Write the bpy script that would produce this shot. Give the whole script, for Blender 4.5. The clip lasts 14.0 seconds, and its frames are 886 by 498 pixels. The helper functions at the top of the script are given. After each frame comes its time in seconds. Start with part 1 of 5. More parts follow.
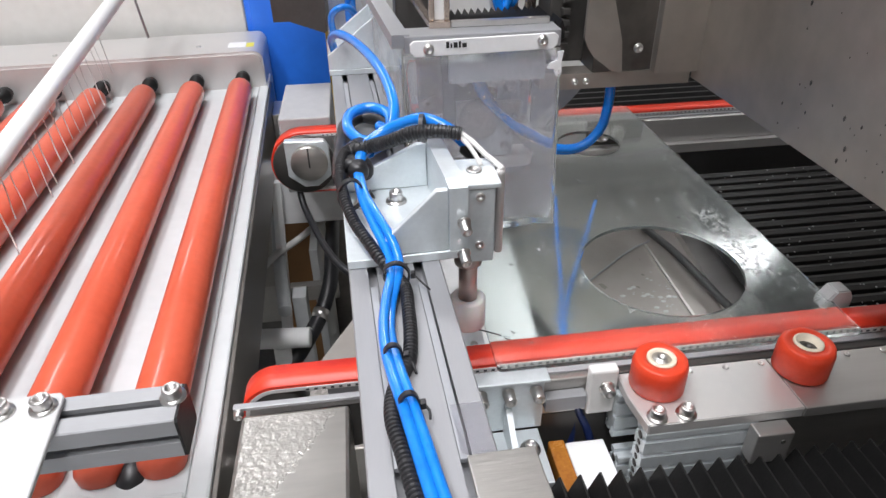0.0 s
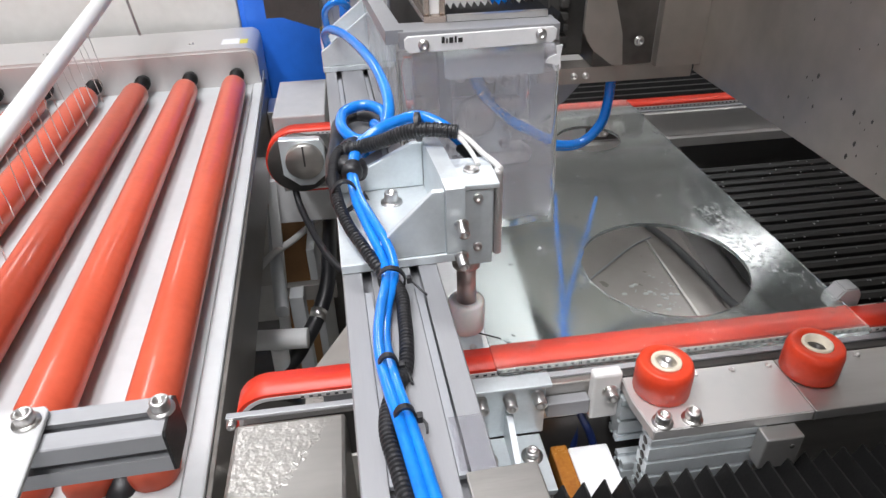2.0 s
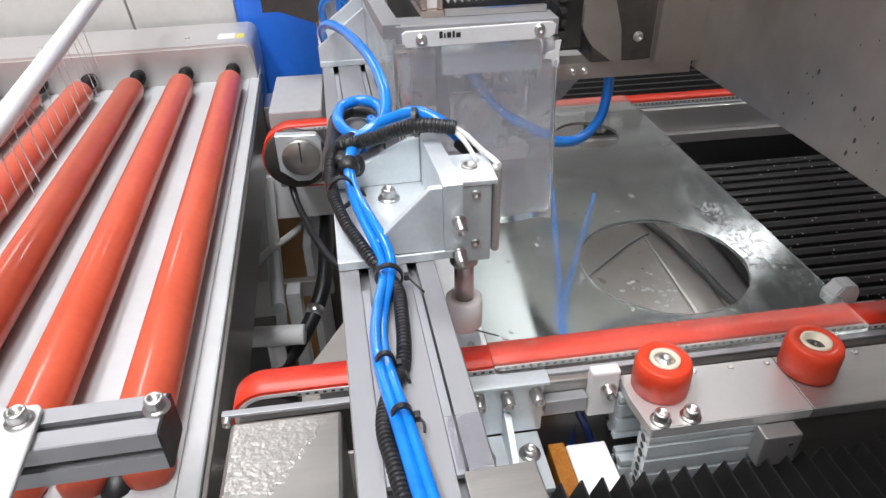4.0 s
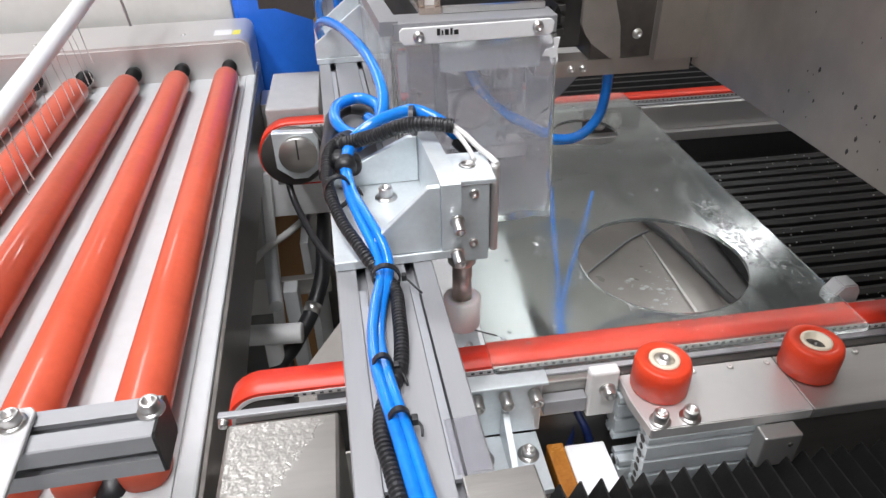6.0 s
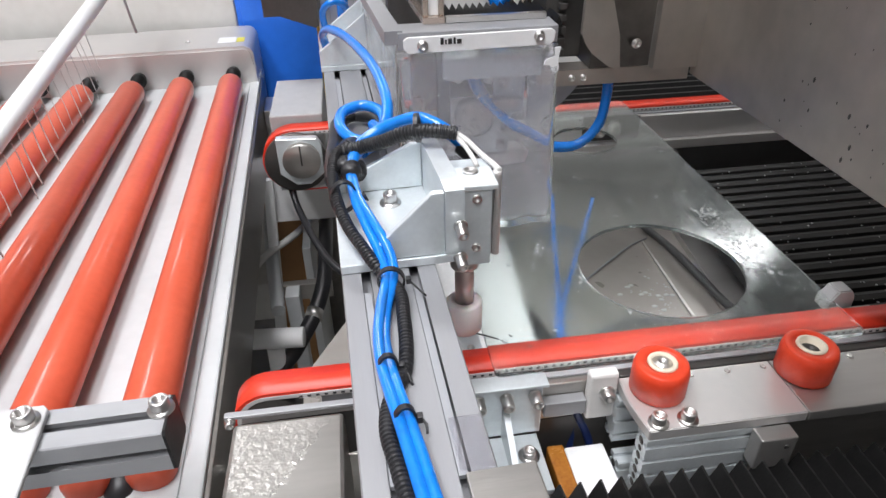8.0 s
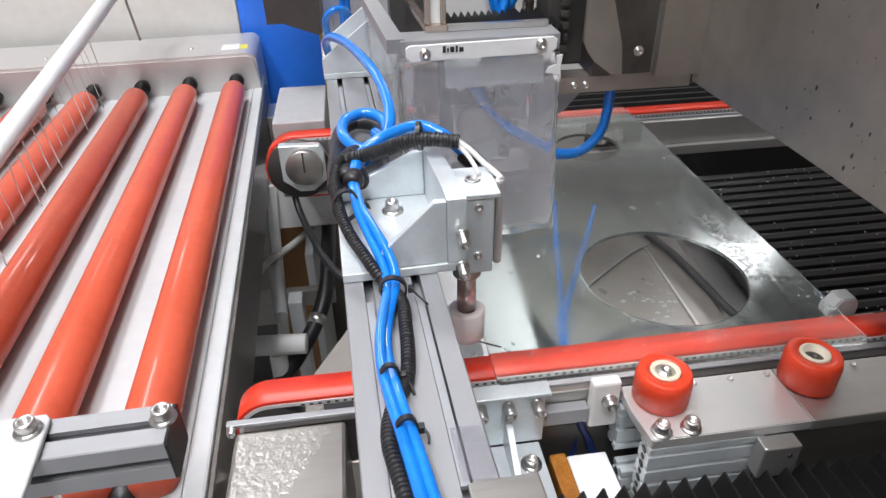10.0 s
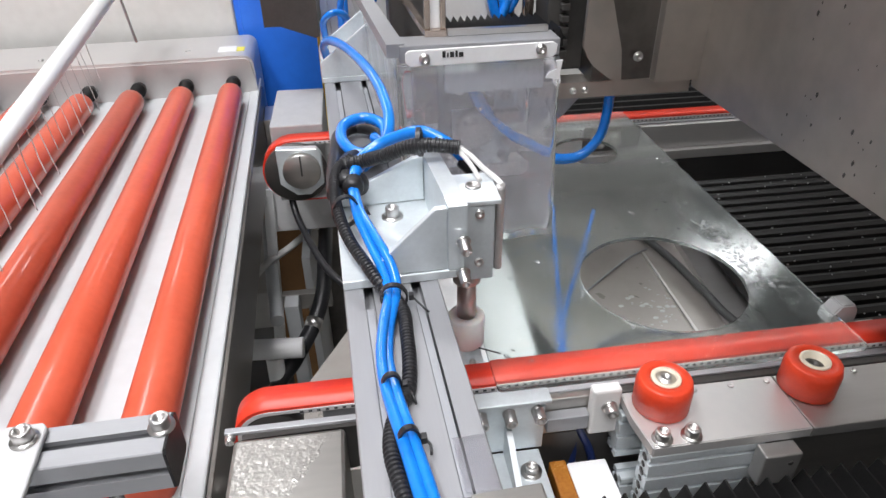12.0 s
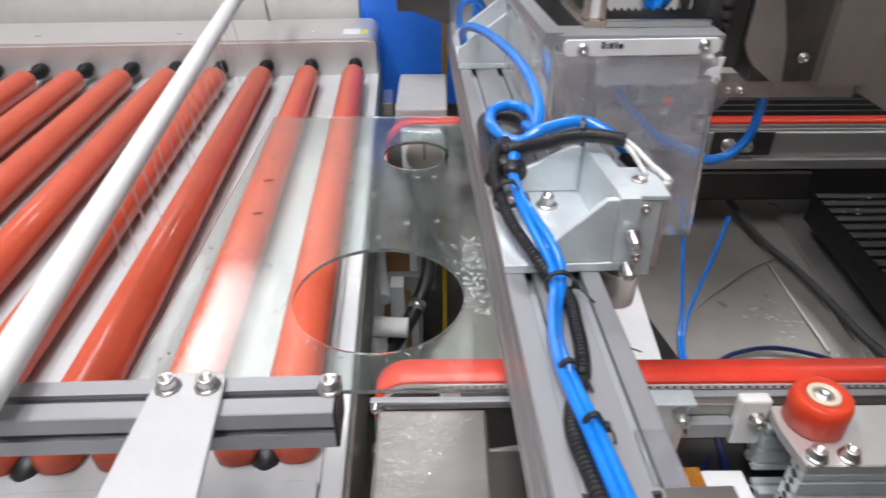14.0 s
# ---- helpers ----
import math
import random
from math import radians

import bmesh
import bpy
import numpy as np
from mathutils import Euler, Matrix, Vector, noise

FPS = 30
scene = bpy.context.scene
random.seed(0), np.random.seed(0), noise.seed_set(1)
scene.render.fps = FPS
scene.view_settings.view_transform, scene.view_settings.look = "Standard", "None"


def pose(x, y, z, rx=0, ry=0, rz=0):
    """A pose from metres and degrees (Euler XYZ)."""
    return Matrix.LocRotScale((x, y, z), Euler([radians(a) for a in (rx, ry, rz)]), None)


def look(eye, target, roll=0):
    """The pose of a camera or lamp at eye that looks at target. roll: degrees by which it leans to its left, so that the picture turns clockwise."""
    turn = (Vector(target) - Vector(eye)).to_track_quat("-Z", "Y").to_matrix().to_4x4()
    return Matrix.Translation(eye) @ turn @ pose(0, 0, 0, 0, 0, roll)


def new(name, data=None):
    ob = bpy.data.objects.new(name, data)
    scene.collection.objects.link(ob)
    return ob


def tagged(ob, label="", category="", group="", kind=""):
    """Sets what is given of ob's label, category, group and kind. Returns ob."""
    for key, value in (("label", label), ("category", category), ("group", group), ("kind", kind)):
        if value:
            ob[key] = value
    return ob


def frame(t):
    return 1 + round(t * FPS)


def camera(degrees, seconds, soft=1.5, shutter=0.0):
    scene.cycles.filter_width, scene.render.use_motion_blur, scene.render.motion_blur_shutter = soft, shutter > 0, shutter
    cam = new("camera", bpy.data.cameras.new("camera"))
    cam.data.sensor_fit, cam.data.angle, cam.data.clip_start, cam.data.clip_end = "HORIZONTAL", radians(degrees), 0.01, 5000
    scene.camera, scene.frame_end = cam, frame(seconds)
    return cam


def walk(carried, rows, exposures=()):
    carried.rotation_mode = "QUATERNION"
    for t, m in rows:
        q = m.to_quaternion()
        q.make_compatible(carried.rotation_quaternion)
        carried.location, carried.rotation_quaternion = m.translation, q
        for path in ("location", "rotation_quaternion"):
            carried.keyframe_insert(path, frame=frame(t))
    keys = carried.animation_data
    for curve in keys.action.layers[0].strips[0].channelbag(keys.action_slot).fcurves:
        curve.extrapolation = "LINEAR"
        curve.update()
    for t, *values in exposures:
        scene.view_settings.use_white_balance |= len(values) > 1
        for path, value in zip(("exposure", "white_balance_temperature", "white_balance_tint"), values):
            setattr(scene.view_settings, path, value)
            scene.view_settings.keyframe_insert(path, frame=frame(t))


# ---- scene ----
cam = camera(69.1, 14.0, shutter=0.4)
PATH = [
    (0, (0.029, 0.027, 1.386), (0.236, 1.697, 0.305), -1.0),
    (0.5, (0.029, 0.029, 1.386), (0.244, 1.705, 0.316), -1.1),
    (1, (0.029, 0.032, 1.385), (0.24, 1.706, 0.311), -1.3),
    (1.5, (0.032, 0.04, 1.383), (0.243, 1.704, 0.294), -1.4),
    (2, (0.034, 0.046, 1.382), (0.24, 1.706, 0.287), -1.6),
    (2.5, (0.034, 0.047, 1.383), (0.241, 1.709, 0.289), -1.6),
    (3, (0.033, 0.047, 1.382), (0.244, 1.705, 0.284), -1.4),
    (5.5, (0.036, 0.056, 1.38), (0.253, 1.703, 0.266), -1.4),
    (6, (0.035, 0.056, 1.38), (0.254, 1.701, 0.264), -1.3),
    (6.5, (0.032, 0.055, 1.38), (0.255, 1.7, 0.264), -1.1),
    (7, (0.029, 0.053, 1.382), (0.245, 1.701, 0.27), -1.2),
    (7.5, (0.028, 0.049, 1.384), (0.251, 1.704, 0.284), -0.9),
    (8, (0.03, 0.045, 1.385), (0.253, 1.701, 0.287), -1.0),
    (10.5, (0.031, 0.048, 1.388), (0.246, 1.715, 0.303), -1.2),
    (11, (0.031, 0.05, 1.388), (0.254, 1.714, 0.301), -1.0),
    (11.5, (0.029, 0.051, 1.39), (0.254, 1.718, 0.309), -1.0),
    (12, (0.027, 0.052, 1.39), (0.258, 1.718, 0.308), -0.8),
    (12.5, (0.025, 0.052, 1.389), (0.257, 1.719, 0.309), -0.7),
    (13, (0.024, 0.051, 1.39), (0.252, 1.719, 0.31), -0.7),
    (13.5, (0.002, 0.054, 1.388), (0.179, 1.712, 0.285), -0.2),
    (14, (-0.051, 0.052, 1.387), (-0.039, 1.722, 0.287), -0.1),
]
EXPO = [(0, 0.0), (13.4, 0.0), (14.0, -0.22)]
walk(cam, [(t, look(eye, target, roll)) for t, eye, target, roll in PATH], EXPO)

# ---------------------------------------------------------------- light
world = bpy.data.worlds.new("world")
world.use_nodes = True
world.node_tree.nodes["Background"].inputs[0].default_value = (0.75, 0.85, 1.0, 1)
world.node_tree.nodes["Background"].inputs[1].default_value = 0.05
scene.world = world


def area_lamp(x, y, z, sx, sy, watts, colour=(0.975, 0.96, 1.0)):
    data = bpy.data.lights.new("hall_lamp_light", "AREA")
    data.shape, data.size, data.size_y, data.energy, data.color = "RECTANGLE", sx, sy, watts, colour
    ob = new("hall_lamp_light", data)
    ob.matrix_basis = pose(x, y, z)
    return ob


LAMPS = [(-1.2, 0.1, 3.4, 100), (-0.15, -0.7, 3.0, 85), (0.6, 4.9, 2.0, 70), (-2.1, 5.3, 3.4, 56)]
for lx, ly, ln, lw in LAMPS:
    area_lamp(lx, ly, 4.2, 0.5, ln, lw)

# ---------------------------------------------------------------- materials


def material(name, colour, rough=0.5, metal=0.0, dark=None, scale=60.0, amount=0.5, bump=0.0, bump_scale=400.0,
             stretch=(1, 1, 1), coat=0.0, transmission=0.0, ior=1.5, rough_var=0.1, spec=0.5, vary=0.0, subsurface=0.0, alpha=1.0):
    """A principled surface with mottling at a coarse and a fine scale, and fine relief."""
    m = bpy.data.materials.new(name)
    m.use_nodes = True
    nt = m.node_tree
    b = nt.nodes["Principled BSDF"]
    tc = nt.nodes.new("ShaderNodeTexCoord")
    mp = nt.nodes.new("ShaderNodeMapping")
    mp.inputs["Scale"].default_value = stretch
    nt.links.new(tc.outputs["Object"], mp.inputs["Vector"])
    n1, n2 = nt.nodes.new("ShaderNodeTexNoise"), nt.nodes.new("ShaderNodeTexNoise")
    for n, s in ((n1, scale), (n2, scale * 7)):
        n.inputs["Scale"].default_value = s
        n.inputs["Detail"].default_value = 4
        nt.links.new(mp.outputs["Vector"], n.inputs["Vector"])
    mix = nt.nodes.new("ShaderNodeMath")
    mix.operation = "MULTIPLY_ADD"
    mix.inputs[1].default_value = 0.35
    nt.links.new(n2.outputs["Fac"], mix.inputs[0])
    scaled = nt.nodes.new("ShaderNodeMath")
    scaled.operation = "MULTIPLY"
    scaled.inputs[1].default_value = 0.65
    nt.links.new(n1.outputs["Fac"], scaled.inputs[0])
    nt.links.new(scaled.outputs[0], mix.inputs[2])
    ramp = nt.nodes.new("ShaderNodeValToRGB")
    ramp.color_ramp.elements[0].position, ramp.color_ramp.elements[1].position = 0.35, 0.65
    d = dark if dark else tuple(c * (1 - 0.35 * amount) for c in colour)
    ramp.color_ramp.elements[0].color, ramp.color_ramp.elements[1].color = (*d, 1), (*colour, 1)
    nt.links.new(mix.outputs[0], ramp.inputs["Fac"])
    out = ramp.outputs["Color"]
    if vary:
        info = nt.nodes.new("ShaderNodeObjectInfo")
        hsv = nt.nodes.new("ShaderNodeHueSaturation")
        mr = nt.nodes.new("ShaderNodeMapRange")
        mr.inputs["To Min"].default_value, mr.inputs["To Max"].default_value = 1 - vary, 1 + vary
        nt.links.new(info.outputs["Random"], mr.inputs["Value"])
        nt.links.new(mr.outputs["Result"], hsv.inputs["Value"])
        nt.links.new(out, hsv.inputs["Color"])
        out = hsv.outputs["Color"]
    nt.links.new(out, b.inputs["Base Color"])
    rr = nt.nodes.new("ShaderNodeMapRange")
    rr.inputs["To Min"].default_value, rr.inputs["To Max"].default_value = max(0.02, rough - rough_var), min(1, rough + rough_var)
    nt.links.new(mix.outputs[0], rr.inputs["Value"])
    nt.links.new(rr.outputs["Result"], b.inputs["Roughness"])
    b.inputs["Metallic"].default_value = metal
    b.inputs["IOR"].default_value = ior
    b.inputs["Coat Weight"].default_value = coat
    b.inputs["Coat Roughness"].default_value = 0.08
    b.inputs["Transmission Weight"].default_value = transmission
    b.inputs["Specular IOR Level"].default_value = spec
    b.inputs["Alpha"].default_value = alpha
    if subsurface:
        b.inputs["Subsurface Weight"].default_value = subsurface
        b.inputs["Subsurface Radius"].default_value = (0.01, 0.004, 0.002)
    if bump:
        bn = nt.nodes.new("ShaderNodeTexNoise")
        bn.inputs["Scale"].default_value, bn.inputs["Detail"].default_value = bump_scale, 3
        nt.links.new(mp.outputs["Vector"], bn.inputs["Vector"])
        bu = nt.nodes.new("ShaderNodeBump")
        bu.inputs["Strength"].default_value, bu.inputs["Distance"].default_value = bump, 0.002
        nt.links.new(bn.outputs["Fac"], bu.inputs["Height"])
        nt.links.new(bu.outputs["Normal"], b.inputs["Normal"])
    return m


M = {
    "alu": material("anodised_aluminium", (0.34, 0.343, 0.356), 0.48, 0.55, scale=25, amount=0.25, bump=0.05, stretch=(1, 0.1, 1)),
    "alux": material("anodised_aluminium_rail", (0.37, 0.374, 0.386), 0.5, 0.5, scale=25, amount=0.3, bump=0.05, stretch=(0.1, 1, 1)),
    "strip": material("grey_slot_strip", (0.34, 0.35, 0.37), 0.5, 0.3, scale=30, amount=0.3),
    "zinc": material("zinc_plated_steel", (0.74, 0.79, 0.81), 0.38, 0.5, scale=35, amount=0.35, bump=0.06, bump_scale=120),
    "steel": material("polished_steel", (0.72, 0.70, 0.68), 0.32, 1.0, scale=80, amount=0.3),
    "stainless": material("brushed_stainless", (0.52, 0.50, 0.47), 0.34, 0.9, scale=20, amount=0.5, bump=0.08, stretch=(0.15, 1, 1)),
    "bright": material("bright_stainless", (0.66, 0.645, 0.63), 0.42, 0.62, dark=(0.62, 0.61, 0.60), scale=14, amount=0.4, bump=0.08, bump_scale=80),
    "mid": material("machined_stainless", (0.60, 0.585, 0.57), 0.38, 0.85, dark=(0.50, 0.485, 0.47), scale=12, amount=0.4, bump=0.06, stretch=(0.15, 1, 1)),
    "painted_arm": material("pale_grey_paint", (0.50, 0.50, 0.50), 0.5, 0.0, scale=25, amount=0.2),
    "grey_plastic": material("plain_grey", (0.42, 0.42, 0.42), 0.5, 0.0, scale=40, amount=0.3),
    "hood": material("stained_stainless_sheet", (0.53, 0.49, 0.445), 0.42, 0.85, dark=(0.39, 0.36, 0.325), scale=5, amount=0.6, bump=0.05),
    "darksteel": material("dark_steel", (0.10, 0.095, 0.09), 0.45, 0.6, scale=30, amount=0.5),
    "orange": material("orange_polyurethane", (0.62, 0.108, 0.056), 0.36, 0.0, dark=(0.53, 0.086, 0.043), scale=14, amount=0.4, bump=0.16, bump_scale=70, coat=0.38, spec=0.2, vary=0.05, subsurface=0.08),
    "wheel": material("red_polyurethane", (0.72, 0.062, 0.022), 0.4, 0.0, dark=(0.62, 0.046, 0.016), scale=40, amount=0.4, coat=0.06, spec=0.35),
    "belt": material("red_belt", (0.74, 0.050, 0.022), 0.38, 0.0, dark=(0.62, 0.035, 0.016), scale=30, amount=0.5, bump=0.04),
    "blue": material("blue_polyurethane_tube", (0.008, 0.225, 0.78), 0.22, 0.0, dark=(0.005, 0.165, 0.64), scale=30, amount=0.4, coat=0.5),
    "bluepanel": material("blue_paint", (0.028, 0.20, 0.85), 0.4, 0.0, dark=(0.022, 0.165, 0.76), scale=8, amount=0.4),
    "yellow": material("yellow_paint", (0.75, 0.50, 0.03), 0.45, 0.0, scale=30),
    "black": material("black_plastic", (0.018, 0.018, 0.020), 0.38, 0.0, scale=60, amount=0.5),
    "rubber": material("black_bellows_fabric", (0.017, 0.0165, 0.0165), 0.42, 0.0, dark=(0.011, 0.011, 0.011), scale=40, amount=0.5, bump=0.1, spec=0.22),
    "deck": material("worn_grey_bellows_fabric", (0.016, 0.0155, 0.0155), 0.5, 0.0, dark=(0.009, 0.0088, 0.0085), scale=22, amount=0.5, bump=0.12, bump_scale=120, spec=0.35),
    "white": material("white_plastic", (0.70, 0.69, 0.67), 0.45, 0.0, scale=40, amount=0.15),
    "sleeve": material("white_nylon", (0.80, 0.755, 0.745), 0.5, 0.0, scale=40, amount=0.2, subsurface=0.2),
    "pipe": material("white_pvc_pipe", (0.82, 0.82, 0.81), 0.4, 0.0, scale=15, amount=0.15),
    "bed": material("pale_grey_sheet", (0.53, 0.545, 0.55), 0.5, 0.0, dark=(0.475, 0.49, 0.495), scale=9, amount=0.4, bump=0.05, bump_scale=60),
    "pan": material("wet_grey_pan", (0.36, 0.335, 0.31), 0.3, 0.3, dark=(0.29, 0.268, 0.245), scale=4, amount=0.4, bump=0.06, bump_scale=40, coat=0.4),
    "card": material("brown_board", (0.36, 0.19, 0.08), 0.7, 0.0, scale=18, amount=0.5, bump=0.1),
    "amber": material("amber_resin", (0.42, 0.17, 0.03), 0.25, 0.0, dark=(0.28, 0.10, 0.02), scale=50, amount=0.6),
    "cream": material("cream_hub", (0.74, 0.66, 0.52), 0.5, 0.0, scale=80, amount=0.4),
    "floor": material("factory_floor", (0.22, 0.22, 0.21), 0.45, 0.0, scale=3, amount=0.6, bump=0.1, bump_scale=30),
    "wall": material("painted_wall", (0.75, 0.75, 0.74), 0.7, 0.0, scale=2, amount=0.2),
    "ceiling": material("ceiling_sheet", (0.78, 0.78, 0.78), 0.7, 0.0, scale=2, amount=0.2),
    "casing": material("pale_machine_casing", (0.66, 0.65, 0.62), 0.45, 0.0, dark=(0.58, 0.57, 0.54), scale=6, amount=0.3),
    "label": material("white_label_strip", (0.80, 0.80, 0.80), 0.45, 0.0, scale=30, amount=0.2),
    "ink": material("black_ink", (0.02, 0.02, 0.02), 0.6),
    "navy": material("navy_cable", (0.015, 0.03, 0.12), 0.35),
    "copper": material("warm_steel_frame", (0.60, 0.50, 0.43), 0.25, 0.9, scale=30, amount=0.4),
    "rod": material("chromed_rod", (0.72, 0.60, 0.57), 0.34, 0.8, scale=80, amount=0.2),
    "sticker": material("yellow_sticker", (0.75, 0.68, 0.08), 0.5),
    "skirt": material("dull_stainless_skirt", (0.24, 0.225, 0.21), 0.34, 1.0, dark=(0.15, 0.14, 0.13), scale=9, amount=0.6, bump=0.1, bump_scale=25),
    "band": material("pale_tooth_band", (0.62, 0.60, 0.59), 0.5, 0.0, scale=60, amount=0.4),
    "teeth": material("belt_teeth", (0.05, 0.05, 0.05), 0.6),
}


def clear(name, tint, rough, ior, haze):
    """Clear sheet: glass with a share of thin haze."""
    m = bpy.data.materials.new(name)
    m.use_nodes = True
    nt = m.node_tree
    b = nt.nodes["Principled BSDF"]
    b.inputs["Base Color"].default_value = (*tint, 1)
    b.inputs["Transmission Weight"].default_value = 1.0 - haze
    b.inputs["IOR"].default_value = ior
    tc = nt.nodes.new("ShaderNodeTexCoord")
    n = nt.nodes.new("ShaderNodeTexNoise")
    n.inputs["Scale"].default_value, n.inputs["Detail"].default_value = 22, 4
    nt.links.new(tc.outputs["Object"], n.inputs["Vector"])
    mr = nt.nodes.new("ShaderNodeMapRange")
    mr.inputs["From Min"].default_value, mr.inputs["From Max"].default_value = 0.35, 0.7
    mr.inputs["To Min"].default_value, mr.inputs["To Max"].default_value = rough * 0.7, rough * 1.35
    nt.links.new(n.outputs["Fac"], mr.inputs["Value"])
    nt.links.new(mr.outputs["Result"], b.inputs["Roughness"])
    bu = nt.nodes.new("ShaderNodeBump")
    bu.inputs["Strength"].default_value, bu.inputs["Distance"].default_value = 0.06, 0.001
    nt.links.new(n.outputs["Fac"], bu.inputs["Height"])
    nt.links.new(bu.outputs["Normal"], b.inputs["Normal"])
    return m


M["glass"] = clear("wet_float_glass", (0.74, 0.80, 0.775), 0.13, 1.5, 0.014)
M["film"] = clear("clear_plastic_film", (0.90, 0.90, 0.93), 0.06, 1.25, 0.055)
M["drop"] = clear("water_drop", (0.97, 0.98, 0.98), 0.06, 1.33, 0.10)
M["jet"] = clear("water_jet", (0.97, 0.98, 0.98), 0.1, 1.33, 0.5)


def glow(name, colour, power):
    m = bpy.data.materials.new(name)
    m.use_nodes = True
    b = m.node_tree.nodes["Principled BSDF"]
    b.inputs["Base Color"].default_value = (0.8, 0.8, 0.8, 1)
    b.inputs["Emission Color"].default_value, b.inputs["Emission Strength"].default_value = (*colour, 1), power
    return m


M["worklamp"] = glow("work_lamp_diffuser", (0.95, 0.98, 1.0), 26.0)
M["lamp"] = glow("lamp_diffuser", (0.95, 0.98, 1.0), 3.0)


def wet_steel():
    """Steel cover with a ragged sheet of standing water over part of it."""
    m = M["stainless"].copy()
    m.name = "wet_steel_cover"
    nt = m.node_tree
    b = nt.nodes["Principled BSDF"]
    tc = nt.nodes.new("ShaderNodeTexCoord")
    v = nt.nodes.new("ShaderNodeTexVoronoi")
    v.inputs["Scale"].default_value = 95
    n = nt.nodes.new("ShaderNodeTexNoise")
    n.inputs["Scale"].default_value, n.inputs["Detail"].default_value = 190, 1.5
    nt.links.new(tc.outputs["Object"], v.inputs["Vector"])
    nt.links.new(tc.outputs["Object"], n.inputs["Vector"])
    sep = nt.nodes.new("ShaderNodeSeparateXYZ")
    nt.links.new(tc.outputs["Object"], sep.inputs[0])
    edge = nt.nodes.new("ShaderNodeMath")
    edge.operation = "MULTIPLY_ADD"
    edge.inputs[1].default_value = 0.02
    nt.links.new(n.outputs["Fac"], edge.inputs[0])
    slant = nt.nodes.new("ShaderNodeMath")
    slant.operation = "MULTIPLY_ADD"
    slant.inputs[1].default_value = -0.6
    nt.links.new(sep.outputs["Y"], slant.inputs[0])
    nt.links.new(sep.outputs["X"], slant.inputs[2])
    nt.links.new(slant.outputs[0], edge.inputs[2])
    mr = nt.nodes.new("ShaderNodeMapRange")
    mr.inputs["From Min"].default_value, mr.inputs["From Max"].default_value = -0.480, -0.484
    nt.links.new(edge.outputs[0], mr.inputs["Value"])
    mul = nt.nodes.new("ShaderNodeMath")
    mul.operation = "MULTIPLY"
    nt.links.new(n.outputs["Fac"], mul.inputs[0])
    nt.links.new(mr.outputs["Result"], mul.inputs[1])
    bu = nt.nodes.new("ShaderNodeBump")
    bu.inputs["Strength"].default_value, bu.inputs["Distance"].default_value = 0.26, 0.004
    nt.links.new(mul.outputs[0], bu.inputs["Height"])
    nt.links.new(bu.outputs["Normal"], b.inputs["Normal"])
    b.inputs["Coat Weight"].default_value = 0.12
    return m


M["wet"] = wet_steel()

# ---------------------------------------------------------------- building blocks


def box(bm, x0, x1, y0, y1, z0, z1, bevel=0.0015, m=None):
    vs = [bm.verts.new((x, y, z)) for x in (x0, x1) for y in (y0, y1) for z in (z0, z1)]
    fs = [bm.faces.new([vs[i] for i in q]) for q in ((0, 1, 3, 2), (4, 6, 7, 5), (0, 4, 5, 1), (2, 3, 7, 6), (0, 2, 6, 4), (1, 5, 7, 3))]
    if bevel:
        es = {e for f in fs for e in f.edges}
        r = bmesh.ops.bevel(bm, geom=list(es), offset=bevel, segments=2, profile=0.5, affect="EDGES")
        vs = list({v for f in r["faces"] for v in f.verts} | {v for v in vs if v.is_valid})
    if m is not None:
        bmesh.ops.transform(bm, matrix=m, verts=vs)
    return bm


def prism(bm, pts, axis, lo, hi):
    """A straight body over an outline; axis 'x': outline in (y, z), 'y': in (x, z), 'z': in (x, y)."""
    put = {"x": lambda a, b, c: (c, a, b), "y": lambda a, b, c: (a, c, b), "z": lambda a, b, c: (a, b, c)}[axis]
    lower = [bm.verts.new(put(a, b, lo)) for a, b in pts]
    upper = [bm.verts.new(put(a, b, hi)) for a, b in pts]
    n = len(pts)
    bm.faces.new(lower)
    bm.faces.new(list(reversed(upper)))
    for i in range(n):
        bm.faces.new((lower[i], upper[i], upper[(i + 1) % n], lower[(i + 1) % n]))
    bmesh.ops.recalc_face_normals(bm, faces=bm.faces)
    return bm


def lathe(bm, p, direction, profile, seg=28):
    """Turns (distance along, radius) pairs about the line from p along direction."""
    d = Vector(direction).normalized()
    side = d.orthogonal().normalized()
    up = d.cross(side)
    rings = []
    for a, r in profile:
        c = Vector(p) + d * a
        if r < 1e-6:
            rings.append([bm.verts.new(c)])
        else:
            rings.append([bm.verts.new(c + side * (r * math.cos(k * math.tau / seg)) + up * (r * math.sin(k * math.tau / seg))) for k in range(seg)])
    for a, b in zip(rings, rings[1:]):
        for k in range(seg):
            q = [a[k % len(a)], a[(k + 1) % len(a)], b[(k + 1) % len(b)], b[k % len(b)]]
            q = list(dict.fromkeys(q))
            if len(q) > 2:
                f = bm.faces.new(q)
                f.smooth = True
    for ring, last in ((rings[0], False), (rings[-1], True)):
        if len(ring) > 1:
            bm.faces.new(ring if last else list(reversed(ring)))
    bmesh.ops.recalc_face_normals(bm, faces=bm.faces)
    return bm


def rod(bm, a, b, r, seg=24, edge=0.0008):
    a, b = Vector(a), Vector(b)
    L = (b - a).length
    return lathe(bm, a, b - a, [(0, 0), (0, r - edge), (edge, r), (L - edge, r), (L, r - edge), (L, 0)], seg)


